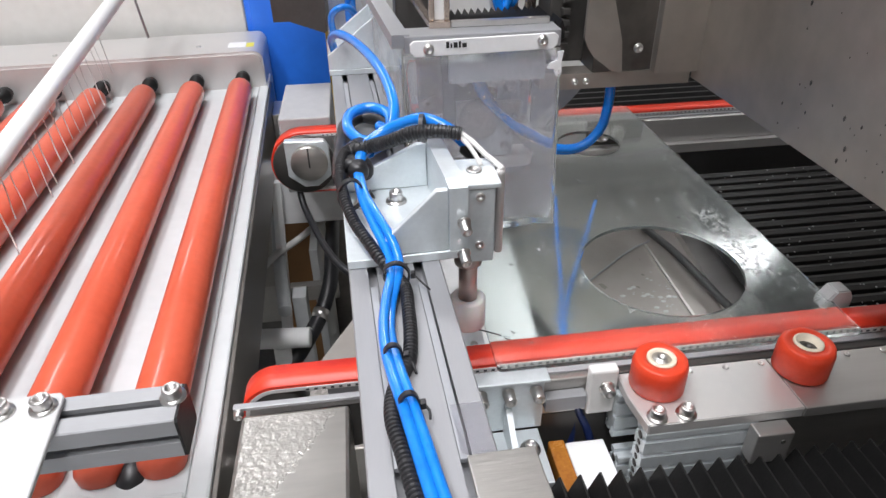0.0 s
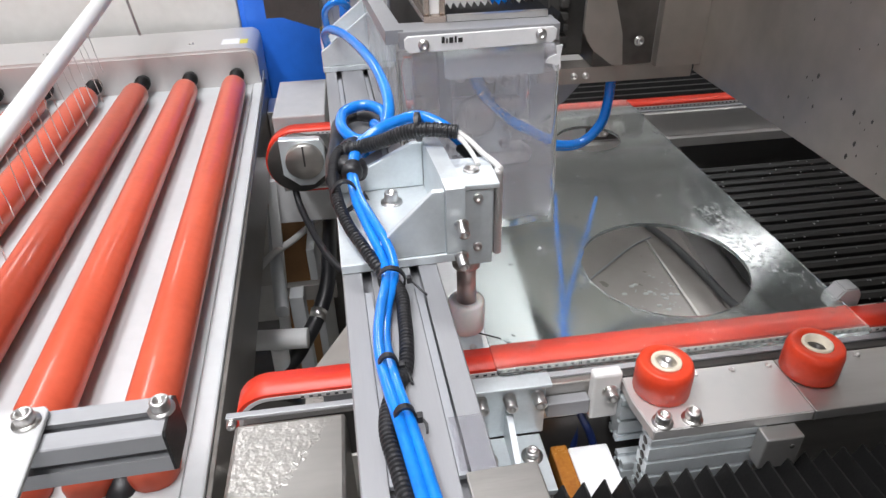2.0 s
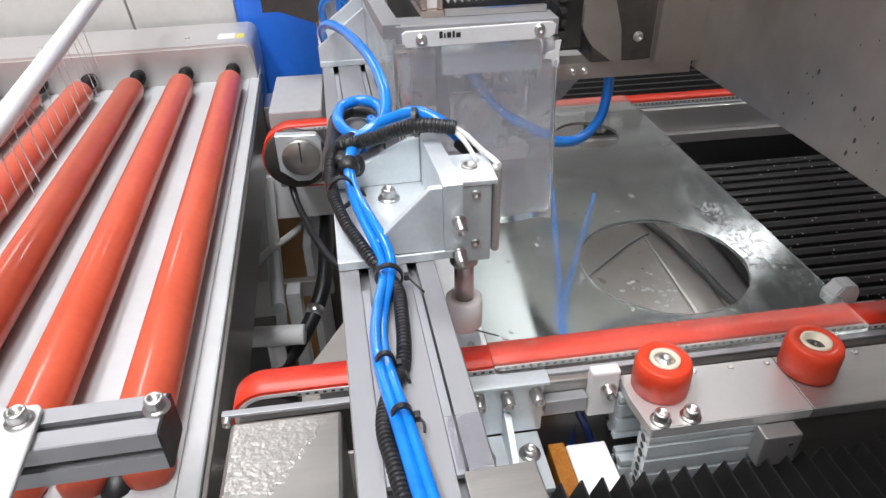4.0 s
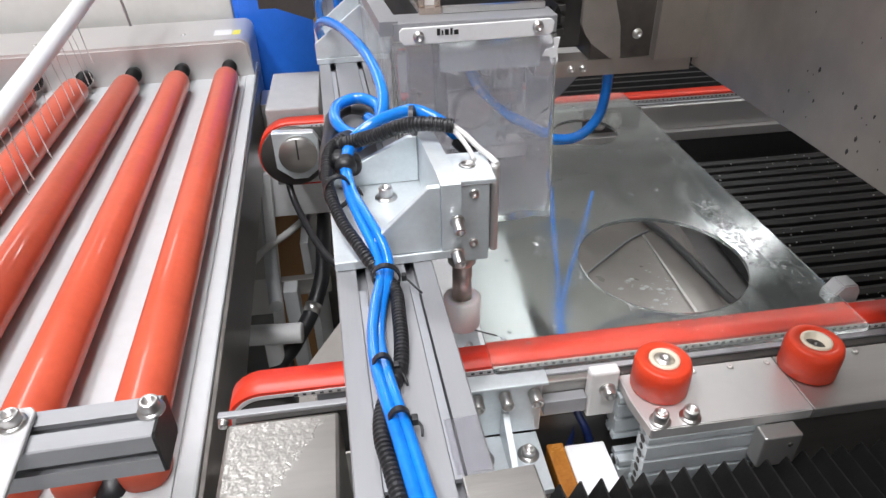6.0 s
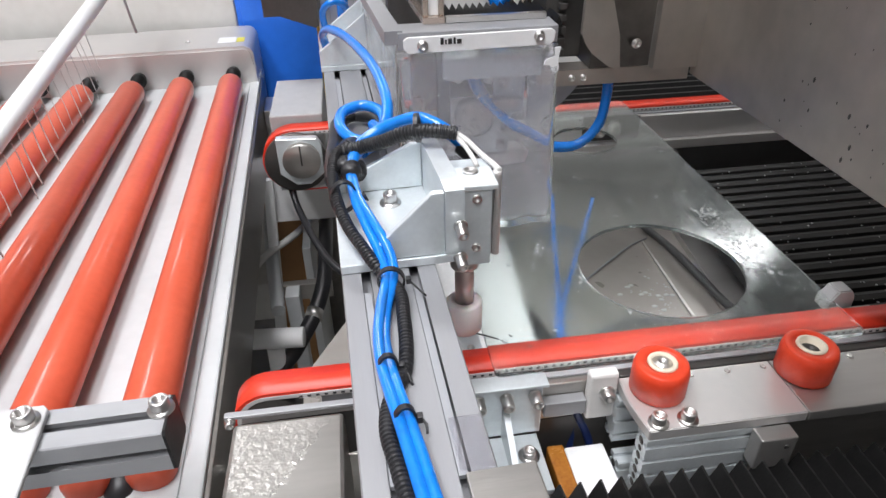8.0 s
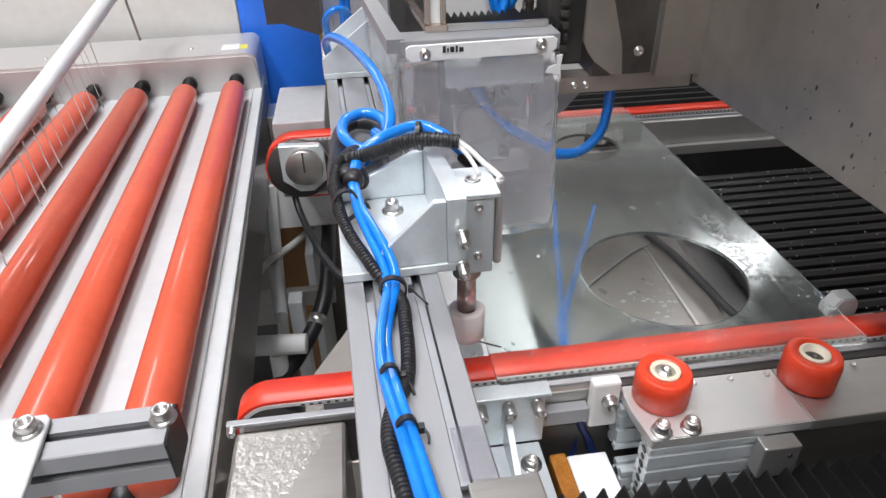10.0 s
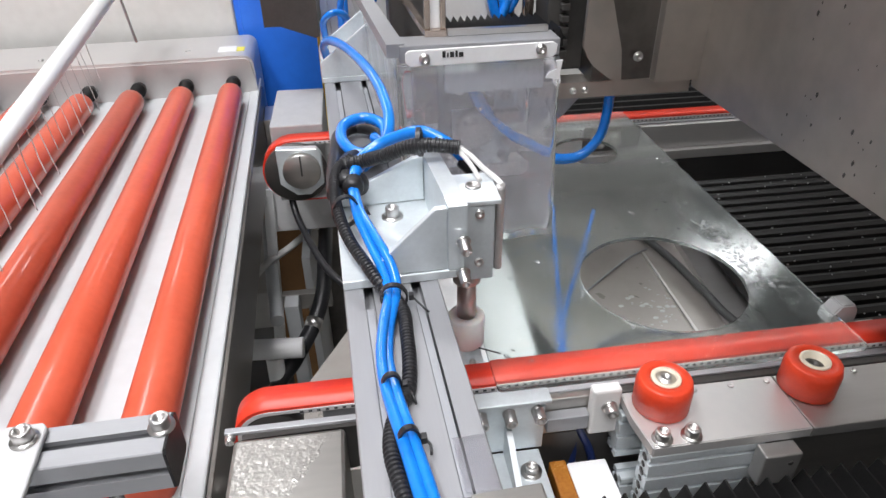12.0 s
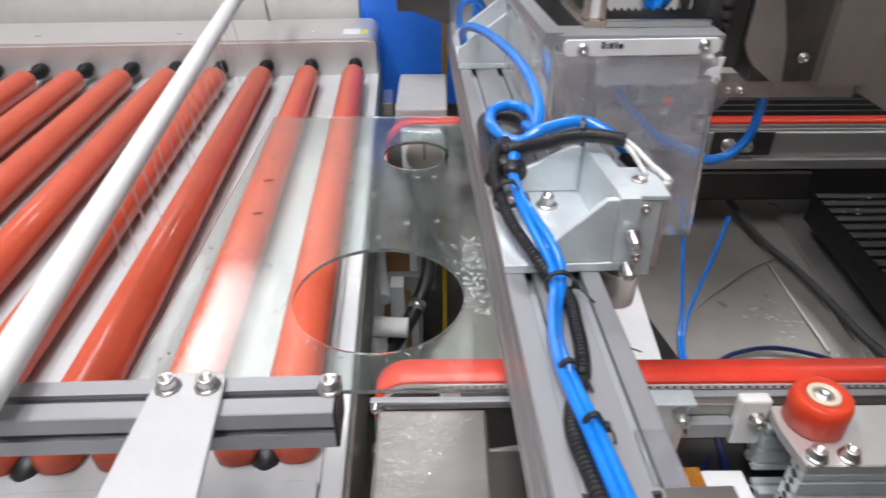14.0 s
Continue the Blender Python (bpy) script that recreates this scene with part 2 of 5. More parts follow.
def smooth_path(pts, step=0.004):
    """A Catmull-Rom line through pts, evenly stepped."""
    p = [Vector(q) for q in pts]
    p = [p[0] * 2 - p[1]] + p + [p[-1] * 2 - p[-2]]
    out = []
    for i in range(1, len(p) - 2):
        a, b, c, d = p[i - 1:i + 3]
        n = max(2, int((c - b).length / step))
        for k in range(n):
            t = k / n
            out.append(0.5 * ((2 * b) + (c - a) * t + (2 * a - 5 * b + 4 * c - d) * t * t + (3 * b - a - 3 * c + d) * t ** 3))
    out.append(p[-2].copy())
    return out


def tube(bm, pts, r, seg=14, step=0.004, ribs=0.0, pitch=0.004):
    """A round tube along a line; ribs: depth of its corrugation."""
    line = smooth_path(pts, pitch / 4 if ribs else step)
    prev, rings, s = None, [], 0.0
    for i, c in enumerate(line):
        d = (line[min(i + 1, len(line) - 1)] - line[max(i - 1, 0)]).normalized()
        if i:
            s += (c - line[i - 1]).length
        side = d.orthogonal().normalized() if prev is None else (prev - d * prev.dot(d)).normalized()
        prev = side
        up = d.cross(side)
        rr = r - (ribs if ribs and (s / pitch) % 1 > 0.5 else 0)
        rings.append([bm.verts.new(c + side * (rr * math.cos(k * math.tau / seg)) + up * (rr * math.sin(k * math.tau / seg))) for k in range(seg)])
    for a, b in zip(rings, rings[1:]):
        for k in range(seg):
            bm.faces.new((a[k], a[(k + 1) % seg], b[(k + 1) % seg], b[k])).smooth = not ribs
    bm.faces.new(list(reversed(rings[0])))
    bm.faces.new(rings[-1])
    bmesh.ops.recalc_face_normals(bm, faces=bm.faces)
    return bm


def thing(name, base, label, category, group="", kind="", rz=0.0):
    root = new(name)
    root.matrix_basis = pose(*base, 0, 0, rz)
    root.empty_display_size = 0.02
    return tagged(root, label, category, group, kind)


def world_of(ob):
    m = Matrix.Identity(4)
    while ob is not None:
        m = ob.matrix_basis @ m
        ob = ob.parent
    return m


def part(name, bm, mat, parent=None, label="", local=False, label_kind=""):
    """Links bm as one mesh under parent. Its points are in the world, or in the parent's space when local."""
    if parent is not None and not local:
        bmesh.ops.transform(bm, matrix=world_of(parent).inverted(), verts=bm.verts)
    data = bpy.data.meshes.new(name)
    bm.to_mesh(data)
    bm.free()
    data.materials.append(M[mat])
    ob = new(name, data)
    ob.parent = parent
    return tagged(ob, label, kind=label_kind)


def B():
    return bmesh.new()


def solid(name, bm, mat, label, category="", group="", kind=""):
    """A thing or piece of the setting that is one mesh."""
    return tagged(part(name, bm, mat), label, category, group, kind)


def screw(parent, p, direction=(0, 0, 1), r=0.0065, head=0.008, washer=0.0095, label="", material_name="steel"):
    """A socket head cap screw standing on p, under parent, with its washer."""
    d = Vector(direction).normalized()
    bm = B()
    w = 0.0018
    lathe(bm, p, d, [(w, 0), (w, r * 0.97), (w + 0.001, r), (w + head - 0.001, r), (w + head, r * 0.9), (w + head, r * 0.55), (w + head * 0.45, r * 0.5), (w + head * 0.45, 0)], 18)
    s = part("screw", bm, material_name, parent)
    bm = B()
    lathe(bm, p, d, [(0, 0), (0, washer), (w, washer), (w, 0)], 20)
    part("washer", bm, material_name, s)
    return s


def slot_outline(width, height, pitch=0.04, open_w=0.008, lip=0.0045, inner=0.0155, deep=0.012, sides=True):
    """Outline of an aluminium profile with T-slots, centred on the origin."""
    def run(length, slots):
        pts = []
        for c in slots:
            pts += [(c - open_w / 2, 0), (c - open_w / 2, lip), (c - inner / 2, lip), (c - inner / 4, deep), (c + inner / 4, deep), (c + inner / 2, lip), (c + open_w / 2, lip), (c + open_w / 2, 0)]
        return [(-length / 2 + 0.001, 0)] + pts + [(length / 2 - 0.001, 0)]
    def centres(length):
        n = max(1, round(length / pitch))
        return [(i - (n - 1) / 2) * pitch for i in range(n)]
    out = []
    for ang, ln, off in ((0, width, height / 2), (90, height, width / 2), (180, width, height / 2), (270, height, width / 2)):
        for a, dpt in run(ln, centres(ln)):
            x, z = a, -off + dpt
            ca, sa = math.cos(radians(ang)), math.sin(radians(ang))
            out.append((x * ca - z * sa, x * sa + z * ca))
    return out

# ---------------------------------------------------------------- the hall
bm = B()
box(bm, -6, 6, -4, 8, -0.1, 0.0, 0)
solid("floor", bm, "floor", "grey concrete factory floor under the machines", "floor", kind="structure")
bm = B()
box(bm, -6, 6, -4, 8, 4.6, 4.7, 0)
solid("ceiling", bm, "ceiling", "pale sheet ceiling of the factory hall", "ceiling", kind="structure")
for nm, q in (("wall_north", (-6.1, 6.1, 8, 8.1)), ("wall_south", (-6.1, 6.1, -4.1, -4)), ("wall_west", (-6.1, -6, -4, 8)), ("wall_east", (6, 6.1, -4, 8))):
    bm = B()
    box(bm, *q, 0, 4.6, 0)
    solid(nm, bm, "wall", "plain painted factory wall", "wall", kind="structure")
for lx, ly, ln, lw in LAMPS:
    t = thing("ceiling_lamp", (lx, ly, 4.3), "long white factory ceiling lamp", "lamp", "ceiling lamps")
    bm = B()
    box(bm, lx - 0.5, lx + 0.5, ly - ln / 2 - 0.1, ly + ln / 2 + 0.1, 4.27, 4.6, 0.01)
    part("lamp_housing", bm, "wall", t)
    bm = B()
    box(bm, lx - 0.46, lx + 0.46, ly - ln / 2, ly + ln / 2, 4.25, 4.27, 0.004)
    part("diffuser", bm, "lamp", t)

# ---------------------------------------------------------------- roller conveyor
RC = (-0.197, 0.520, 0.0)
RA = 2.7
PITCH = 0.1035
ROLLER_R = 0.0260
ROLLER_Z = 0.9142
conv = thing("roller_conveyor", RC, "washing conveyor with orange rollers over a pale bed", "conveyor", rz=RA)


def roller(k):
    """One orange roller with its dark hubs, along the conveyor's own y."""
    x, z, r = -PITCH * k, ROLLER_Z, ROLLER_R
    bm = B()
    lathe(bm, (0, 0, 0), (0, 1, 0), [(-0.044, 0), (-0.044, r - 0.003), (-0.040, r), (0.40, r), (0.955, r), (0.970, r - 0.0012), (0.978, r - 0.005), (0.981, 0)], 36)
    ob = part("roller", bm, "orange", conv, "glossy wet orange roller" if k == 0 else "", local=True)
    ob.location = (x, 0, z)
    bm = B()
    lathe(bm, (0, 0, 0), (0, 1, 0), [(0.980, 0), (0.980, 0.009), (1.000, 0.009), (1.003, 0.0125), (1.030, 0.0125), (1.032, 0.0165), (1.046, 0.0165), (1.048, 0.013), (1.0595, 0.013), (1.0595, 0.008), (1.072, 0.008), (1.072, 0)], 24)
    part("hub", bm, "rubber", ob, "black shaft hub" if k == 0 else "", local=True)
    return ob


ROLLERS = [roller(k) for k in range(12)]


def local_box(name, q, mat, parent, label="", bevel=0.002):
    bm = B()
    box(bm, *q, bevel)
    return part(name, bm, mat, parent, label, local=True)


local_box("bed", (-1.3, 0.0315, -0.097, 1.06, 0.880, 0.8862), "bed", conv, "pale grey wet sheet under the rollers", 0.001)
local_box("side_plate", (0.0317, 0.0535, -0.20, 1.16, 0.79, 0.8875), "bed", conv, "pale side plate of the conveyor", 0.003)
local_box("side_skirt", (0.0540, 0.0595, -0.20, 1.10, 0.765, 0.884), "skirt", conv, "dark outer skirt", 0.001)
local_box("front_wall", (-1.3, 0.0312, -0.114, -0.098, 0.55, 0.878), "bed", conv)
local_box("front_cover", (-1.3, 0.030, -0.33, -0.092, 0.8785, 0.888), "bed", conv)
# rear housing with a rounded upper right corner
rp = [(-1.3, 0.84), (0.05, 0.84)]
for a in range(0, 91, 15):
    rp.append((0.028 + 0.022 * math.cos(radians(a)), 0.948 + 0.022 * math.sin(radians(a))))
rp.append((-1.3, 0.970))
bm = B()
prism(bm, rp, "y", 1.06, 1.255)
bmesh.ops.bevel(bm, geom=[e for e in bm.edges if abs(e.verts[0].co.y - e.verts[1].co.y) < 1e-6 and e.verts[0].co.y < 1.07 and e.verts[0].co.z > 0.9 and e.verts[1].co.z > 0.9], offset=0.006, segments=2, affect="EDGES")
part("rear_housing", bm, "bright", conv, "stainless bearing housing with a rounded corner", local=True)
local_box("frame_leg", (0.0600, 0.086, 0.96, 1.055, 0.20, 0.850), "stainless", conv, "stained steel frame leg")
local_box("rear_skirt", (-1.3, 0.050, 1.065, 1.25, 0.30, 0.839), "stainless", conv)
bm = B()
box(bm, 0.012, 0.030, 1.105, 1.14, 0.970, 0.9706, 0)
part("sticker", bm, "sticker", conv, "small yellow sticker", local=True)
bm = B()
box(bm, -0.030, 0.010, 1.105, 1.15, 0.970, 0.9706, 0)
part("sticker", bm, "label", conv, "white paper sticker", local=True)
for sx in (-0.10, -0.42, -0.75):
    s = B()
    lathe(s, (sx, 1.13, 0.970), (0, 0, 1), [(0, 0.006), (0.003, 0.0055), (0.004, 0.003), (0.004, 0)], 16)
    part("screw", s, "steel", conv, local=True)
for k in range(9):
    bm = B()
    lathe(bm, (0.0065 - 0.0555 * k, -0.0455, 0.894), (0, -1, 0), [(0, 0), (0, 0.0228), (0.012, 0.0228), (0.019, 0.0208), (0.025, 0.016), (0.028, 0.010), (0.029, 0)], 32)
    part("drive_wheel", bm, "orange", conv, "orange domed drive wheel" if k == 0 else "", local=True)
for k, px in enumerate((-0.0215, -0.1325, -0.2435)):
    bm = B()
    lathe(bm, (px, -0.052, 0.880), (0, -1, 0), [(0, 0), (0, 0.017), (0.010, 0.017), (0.022, 0.013), (0.028, 0.006), (0.028, 0)], 24)
    part("gear", bm, "black", conv, "dark drive gear between the wheels" if k == 0 else "", local=True)

# aluminium cross profile over the rollers with its arm
cross = thing("cross_profile", (-0.132, 0.406, 0.98), "aluminium profile across the rollers with black end cap", "profile", rz=1.5)
pts = slot_outline(0.04, 0.04)
bm = B()
prism(bm, pts, "x", -1.0, 0.0)
bmesh.ops.translate(bm, verts=bm.verts, vec=(0, 0, 0.022))
part("profile", bm, "alux", cross, local=True)
bm = B()
prism(bm, [(a * 1.04, b * 1.04) for a, b in ((-0.02, -0.017), (-0.017, -0.02), (0.017, -0.02), (0.02, -0.017), (0.02, 0.017), (0.017, 0.02), (-0.017, 0.02), (-0.02, 0.017))], "x", 0.0003, 0.0024)
bmesh.ops.translate(bm, verts=bm.verts, vec=(0, 0, 0.022))
part("end_cap", bm, "rubber", cross, "black plastic end cap", local=True)
for sx in (-0.004, -0.097, -0.127):
    screw(cross, world_of(cross) @ Vector((sx, 0.004, 0.0425 if sx > -0.05 else 0.0475)), r=0.0072, head=0.009, washer=0.010)
bm = B()
prism(bm, [(-0.139, 0.015), (-0.135, 0.02), (-0.090, 0.02), (-0.086, 0.015), (-0.070, -0.20), (-0.146, -0.20)], "z", 0.0428, 0.0475)
bmesh.ops.bevel(bm, geom=[e for e in bm.edges], offset=0.0008, segments=1, affect="EDGES")
part("arm", bm, "painted_arm", cross, "white painted flat arm", local=True)
# posts that carry it
for sx in (-0.9,):
    bm = B()
    box(bm, sx, sx + 0.04, -0.018, 0.018, -0.10, 0.0015, 0.002)
    part("post", bm, "alux", cross, local=True)

# spray pipe with its water jets
pipe = thing("spray_pipe", (-0.40, 0.9, 1.08), "white plastic spray pipe above the rollers", "pipe")
P0, P1 = Vector((-0.445, 1.66, 1.147)), Vector((-0.362, 0.12, 1.027))
bm = B()
rod(bm, P0, P1, 0.0135, 28)
part("pipe", bm, "pipe", pipe)
bm = B()
rod(bm, P0 + Vector((0, -0.10, -0.01)), P0 + Vector((0.012, -0.10, -0.130)), 0.0028, 12)
part("hanger", bm, "grey_plastic", pipe, "thin grey hanger rod")
rng = random.Random(4)
for i in range(20):
    f = 0.275 + 0.021 * i + rng.uniform(-0.004, 0.004)
    a = P0.lerp(P1, f) + Vector((0.004, 0, -0.0132))
    bm = B()
    fall = (a.z - 0.925) * rng.uniform(0.32, 0.52)
    pts = [a + Vector((0.22 * fall * q + rng.uniform(-0.001, 0.001), -0.02 * q, -fall * q)) for q in (0, 0.35, 0.7, 1.0)]
    tube(bm, pts, rng.uniform(0.0005, 0.0010), 6, 0.02)
    part("water_jet", bm, "jet", pipe)

# ---------------------------------------------------------------- cross beam
BA = 2.2
beam = thing("cross_beam", (0.0515, 0.30, 1.032), "aluminium T-slot beam with grey slot strips", "beam", rz=BA)
bm = B()
prism(bm, slot_outline(0.08, 0.08), "y", -0.10, 1.5)
part("profile", bm, "alu", beam, local=True)
for sx in (-0.02, 0.02):
    for y0, y1 in ((-0.02, 0.165), (0.39, 0.702), (0.90, 1.45)):
        bm = B()
        box(bm, sx - 0.0035, sx + 0.0024, y0, y1, 0.0352, 0.0392, 0.0004)
        part("slot_strip", bm, "strip", beam, local=True)
# milled plate on the near end of the beam
bm = B()
box(bm, 0.020, 0.062, -0.10, -0.022, 0.0405, 0.0445, 0.001)
part("end_plate", bm, "stainless", beam, "bare steel plate on the beam", local=True)
bm = B()
box(bm, 0.018, 0.0385, -0.018, 0.022, 0.0405, 0.0412, 0.0002)
part("tape", bm, "film", beam, "clear tape", local=True)
bm = B()
box(bm, -0.048, 0.048, -0.14, -0.102, -0.20, 0.036, 0.002)
part("beam_foot", bm, "stainless", beam, local=True)
bm = B()
box(bm, -0.05, 0.05, 1.5, 1.55, -0.30, 0.045, 0.002)
part("beam_foot", bm, "stainless", beam, local=True)


def gusset_bracket(name, x0, y0, label, gussets):
    """Zinc-plated bracket: base plate, upright mounting plate and two sloping gussets."""
    t = thing(name, (x0, y0, 1.0725), label, "bracket", "zinc brackets", rz=BA)
    bm = B()
    box(bm, -0.043, 0.062, 0.0, 0.165, 0.0, 0.008, 0.0008)
    part("base_plate", bm, "zinc", t, local=True)
    bm = B()
    prism(bm, [(0.0, 0.0085), (0.16, 0.0085), (0.16, 0.03), (0.135, 0.057), (0.02, 0.069), (0.0, 0.069)], "x", 0.046, 0.062)
    part("mounting_plate", bm, "zinc", t, local=True)
    for gy, xl, zl, z1 in gussets:
        bm = B()
        prism(bm, [(xl, 0.0085), (0.0455, 0.0085), (0.0455, z1), (0.036, z1), (xl, zl)], "y", gy, gy + 0.006)
        bmesh.ops.bevel(bm, geom=list(bm.edges), offset=0.0006, segments=1, affect="EDGES")
        part("gusset", bm, "zinc", t, local=True)
    for sx in (-0.022, 0.010):
        screw(t, world_of(t) @ Vector((sx, 0.100, 0.008)), r=0.0066, head=0.010, washer=0.0105)
    return t


near_bracket = gusset_bracket("stop_bracket", 0.0470, 0.4925, "zinc-plated gusset bracket carrying the stop cylinder", ((0.002, -0.022, 0.012, 0.067), (0.128, -0.043, 0.018, 0.055)))
far_bracket = gusset_bracket("stop_bracket", 0.0235, 1.036, "zinc-plated gusset bracket farther along the beam", ((0.002, -0.043, 0.030, 0.088), (0.095, -0.043, 0.030, 0.088)))

# ---------------------------------------------------------------- stop cylinder
CX, CY = 0.1185, 0.543
stop = thing("stop_cylinder", (CX, CY, 1.05), "compact pneumatic stop cylinder with white nylon sleeve", "cylinder")
bm = B()
body = [(-0.0120, -0.015), (0.0145, -0.015), (0.0145, -0.004), (0.0115, -0.004), (0.0115, 0.000), (0.0185, 0.000), (0.0185, 0.036), (-0.0120, 0.036)]
prism(bm, [(CX + a + 0.006, CY + b) for a, b in body], "z", 1.044, 1.122)
bmesh.ops.bevel(bm, geom=list(bm.edges), offset=0.0009, segments=2, affect="EDGES")
part("cylinder_body", bm, "zinc", stop, "anodised cylinder body")
bm = B()
box(bm, CX - 0.010, CX + 0.026, CY - 0.017, CY + 0.038, 1.1225, 1.127, 0.001)
part("top_plate", bm, "zinc", stop)
bm = B()
box(bm, CX + 0.0255, CX + 0.0335, CY + 0.002, CY + 0.012, 1.040, 1.129, 0.003)
part("sensor_rail", bm, "bright", stop, "polished guide rail")
bm = B()
rod(bm, (CX - 0.001, CY, 1.034), (CX - 0.001, CY, 1.0438), 0.0135, 28)
part("collar", bm, "stainless", stop)
for z in (1.114, 1.064):
    bm = B()
    lathe(bm, (CX + 0.007, CY - 0.0152, z), (0, -1, 0), [(0, 0), (0, 0.0042), (0.0022, 0.0042), (0.0022, 0.0022), (0.0004, 0.002), (0.0004, 0)], 16)
    part("screw", bm, "steel", stop)
for z in (1.112, 1.081):
    s = screw(stop, (CX - 0.014, CY - 0.0535, z), (0.05, -0.9, -0.25), r=0.0048, head=0.012, washer=0.006)
bm = B()
lathe(bm, (CX + 0.006, CY + 0.012, 1.1272), (0, 0, 1), [(0, 0), (0, 0.0075), (0.0015, 0.007), (0.0015, 0.0055), (0.0008, 0.005), (0.0008, 0)], 24)
part("cap", bm, "steel", stop, "round plug in the top plate")
bm = B()
lathe(bm, (0, 0, 0), (0, 0, 1), [(0.032, 0), (0.032, 0.0093), (0.086, 0.0093), (0.086, 0)], 28)
pin = part("stop_pin", bm, "rod", stop, "chromed piston rod", local=True)
bm = B()
lathe(bm, (0, 0, 0), (0, 0, 1), [(0.001, 0), (0.001, 0.0165), (0.003, 0.0180), (0.034, 0.0180), (0.036, 0.0165), (0.036, 0.0098), (0.031, 0.0095), (0.031, 0)], 32)
part("sleeve", bm, "sleeve", pin, "white nylon bumper sleeve", local=True)
pin.location = (-0.001, 0, 0.957 - 1.05)

# ---------------------------------------------------------------- hoses on the beam
hoses = thing("hose_bundle", (0.04, 0.45, 1.063), "blue air tubes and black corrugated conduit tied in a bundle", "hose")


def hose(name, pts, r, mat, label="", **kw):
    bm = B()
    tube(bm, pts, r, **kw)
    return part(name, bm, mat, hoses, label)


A1 = [(0.066, 0.15, 1.081), (0.058, 0.20, 1.081), (0.0485, 0.247, 1.082), (0.042, 0.290, 1.082), (0.037, 0.322, 1.083), (0.033, 0.346, 1.083), (0.030, 0.371, 1.083), (0.030, 0.400, 1.083), (0.034, 0.431, 1.084), (0.040, 0.462, 1.086), (0.037, 0.490, 1.092), (0.028, 0.522, 1.100), (0.020, 0.555, 1.108), (0.017, 0.595, 1.115)]
A2 = [(0.0730, 0.15, 1.080), (0.0645, 0.20, 1.080), (0.0550, 0.248, 1.081), (0.0485, 0.292, 1.081), (0.0432, 0.324, 1.081), (0.0390, 0.348, 1.081), (0.0358, 0.373, 1.080), (0.0345, 0.400, 1.078), (0.0380, 0.431, 1.079), (0.0460, 0.462, 1.086), (0.0465, 0.480, 1.092), (0.0410, 0.500, 1.100), (0.032, 0.528, 1.105), (0.023, 0.562, 1.109), (0.019, 0.600, 1.115)]
hose("air_tube", A1, 0.0041, "blue", "blue polyurethane air tube")
hose("air_tube", A2, 0.0041, "blue")
C1 = [(0.058, 0.15, 1.078), (0.050, 0.20, 1.078), (0.040, 0.252, 1.078), (0.0345, 0.286, 1.078), (0.0305, 0.310, 1.078), (0.0315, 0.330, 1.0765), (0.037, 0.348, 1.076), (0.0455, 0.366, 1.076), (0.049, 0.390, 1.078), (0.050, 0.420, 1.079), (0.050, 0.446, 1.080), (0.043, 0.466, 1.081), (0.033, 0.478, 1.088), (0.024, 0.496, 1.094), (0.013, 0.522, 1.100), (0.005, 0.552, 1.108), (0.001, 0.591, 1.114), (0.005, 0.626, 1.120), (0.020, 0.640, 1.125)]
hose("conduit", C1, 0.0054, "black", "black corrugated conduit", seg=16, ribs=0.0011, pitch=0.0034)
hose("conduit", [(0.005, 0.640, 1.112), (0.016, 0.630, 1.122), (0.033, 0.626, 1.127), (0.051, 0.616, 1.135), (0.071, 0.610, 1.144), (0.093, 0.601, 1.149), (0.119, 0.593, 1.148)], 0.0071, "black", seg=16, ribs=0.0010, pitch=0.0034)
hose("air_tube", [(0.017, 0.601, 1.115), (0.028, 0.638, 1.122), (0.048, 0.650, 1.132), (0.068, 0.644, 1.142), (0.086, 0.632, 1.150), (0.103, 0.617, 1.148), (0.119, 0.607, 1.138), (0.130, 0.600, 1.126)], 0.0062, "blue")
hose("air_tube", [(-0.010, 1.075, 1.100), (-0.012, 1.062, 1.122), (0.000, 1.030, 1.137), (0.025, 0.958, 1.142), (0.051, 0.850, 1.140), (0.063, 0.783, 1.126), (0.062, 0.735, 1.112), (0.048, 0.705, 1.101), (0.024, 0.708, 1.099), (0.009, 0.735, 1.104), (0.013, 0.772, 1.107), (0.038, 0.784, 1.109), (0.058, 0.757, 1.107), (0.052, 0.695, 1.105), (0.030, 0.650, 1.110)], 0.0066, "blue")
hose("air_tube", [(0.020, 0.62, 1.116), (0.034, 0.650, 1.120), (0.050, 0.68, 1.118), (0.045, 0.72, 1.110)], 0.0062, "blue")
hose("air_tube", [(-0.012, 1.20, 1.09), (-0.014, 1.19, 1.125), (0.000, 1.18, 1.142), (0.018, 1.19, 1.140), (0.03, 1.22, 1.12)], 0.0058, "blue")
hose("air_tube", [(0.015, 1.24, 1.09), (0.018, 1.23, 1.150), (0.036, 1.22, 1.168), (0.058, 1.23, 1.160), (0.070, 1.25, 1.14)], 0.0058, "blue")
hose("air_tube", [(0.025, 1.27, 1.09), (0.026, 1.26, 1.165), (0.045, 1.25, 1.178), (0.066, 1.26, 1.165), (0.078, 1.28, 1.14)], 0.0058, "blue")
hose("conduit", [(0.001, 0.60, 1.105), (0.000, 0.66, 1.10), (0.002, 0.735, 1.088), (0.005, 0.79, 1.086), (0.024, 0.82, 1.084), (0.048, 0.805, 1.084), (0.056, 0.77, 1.084), (0.040, 0.730, 1.090), (0.016, 0.690, 1.100), (0.010, 0.64, 1.112)], 0.0082, "black", seg=14)
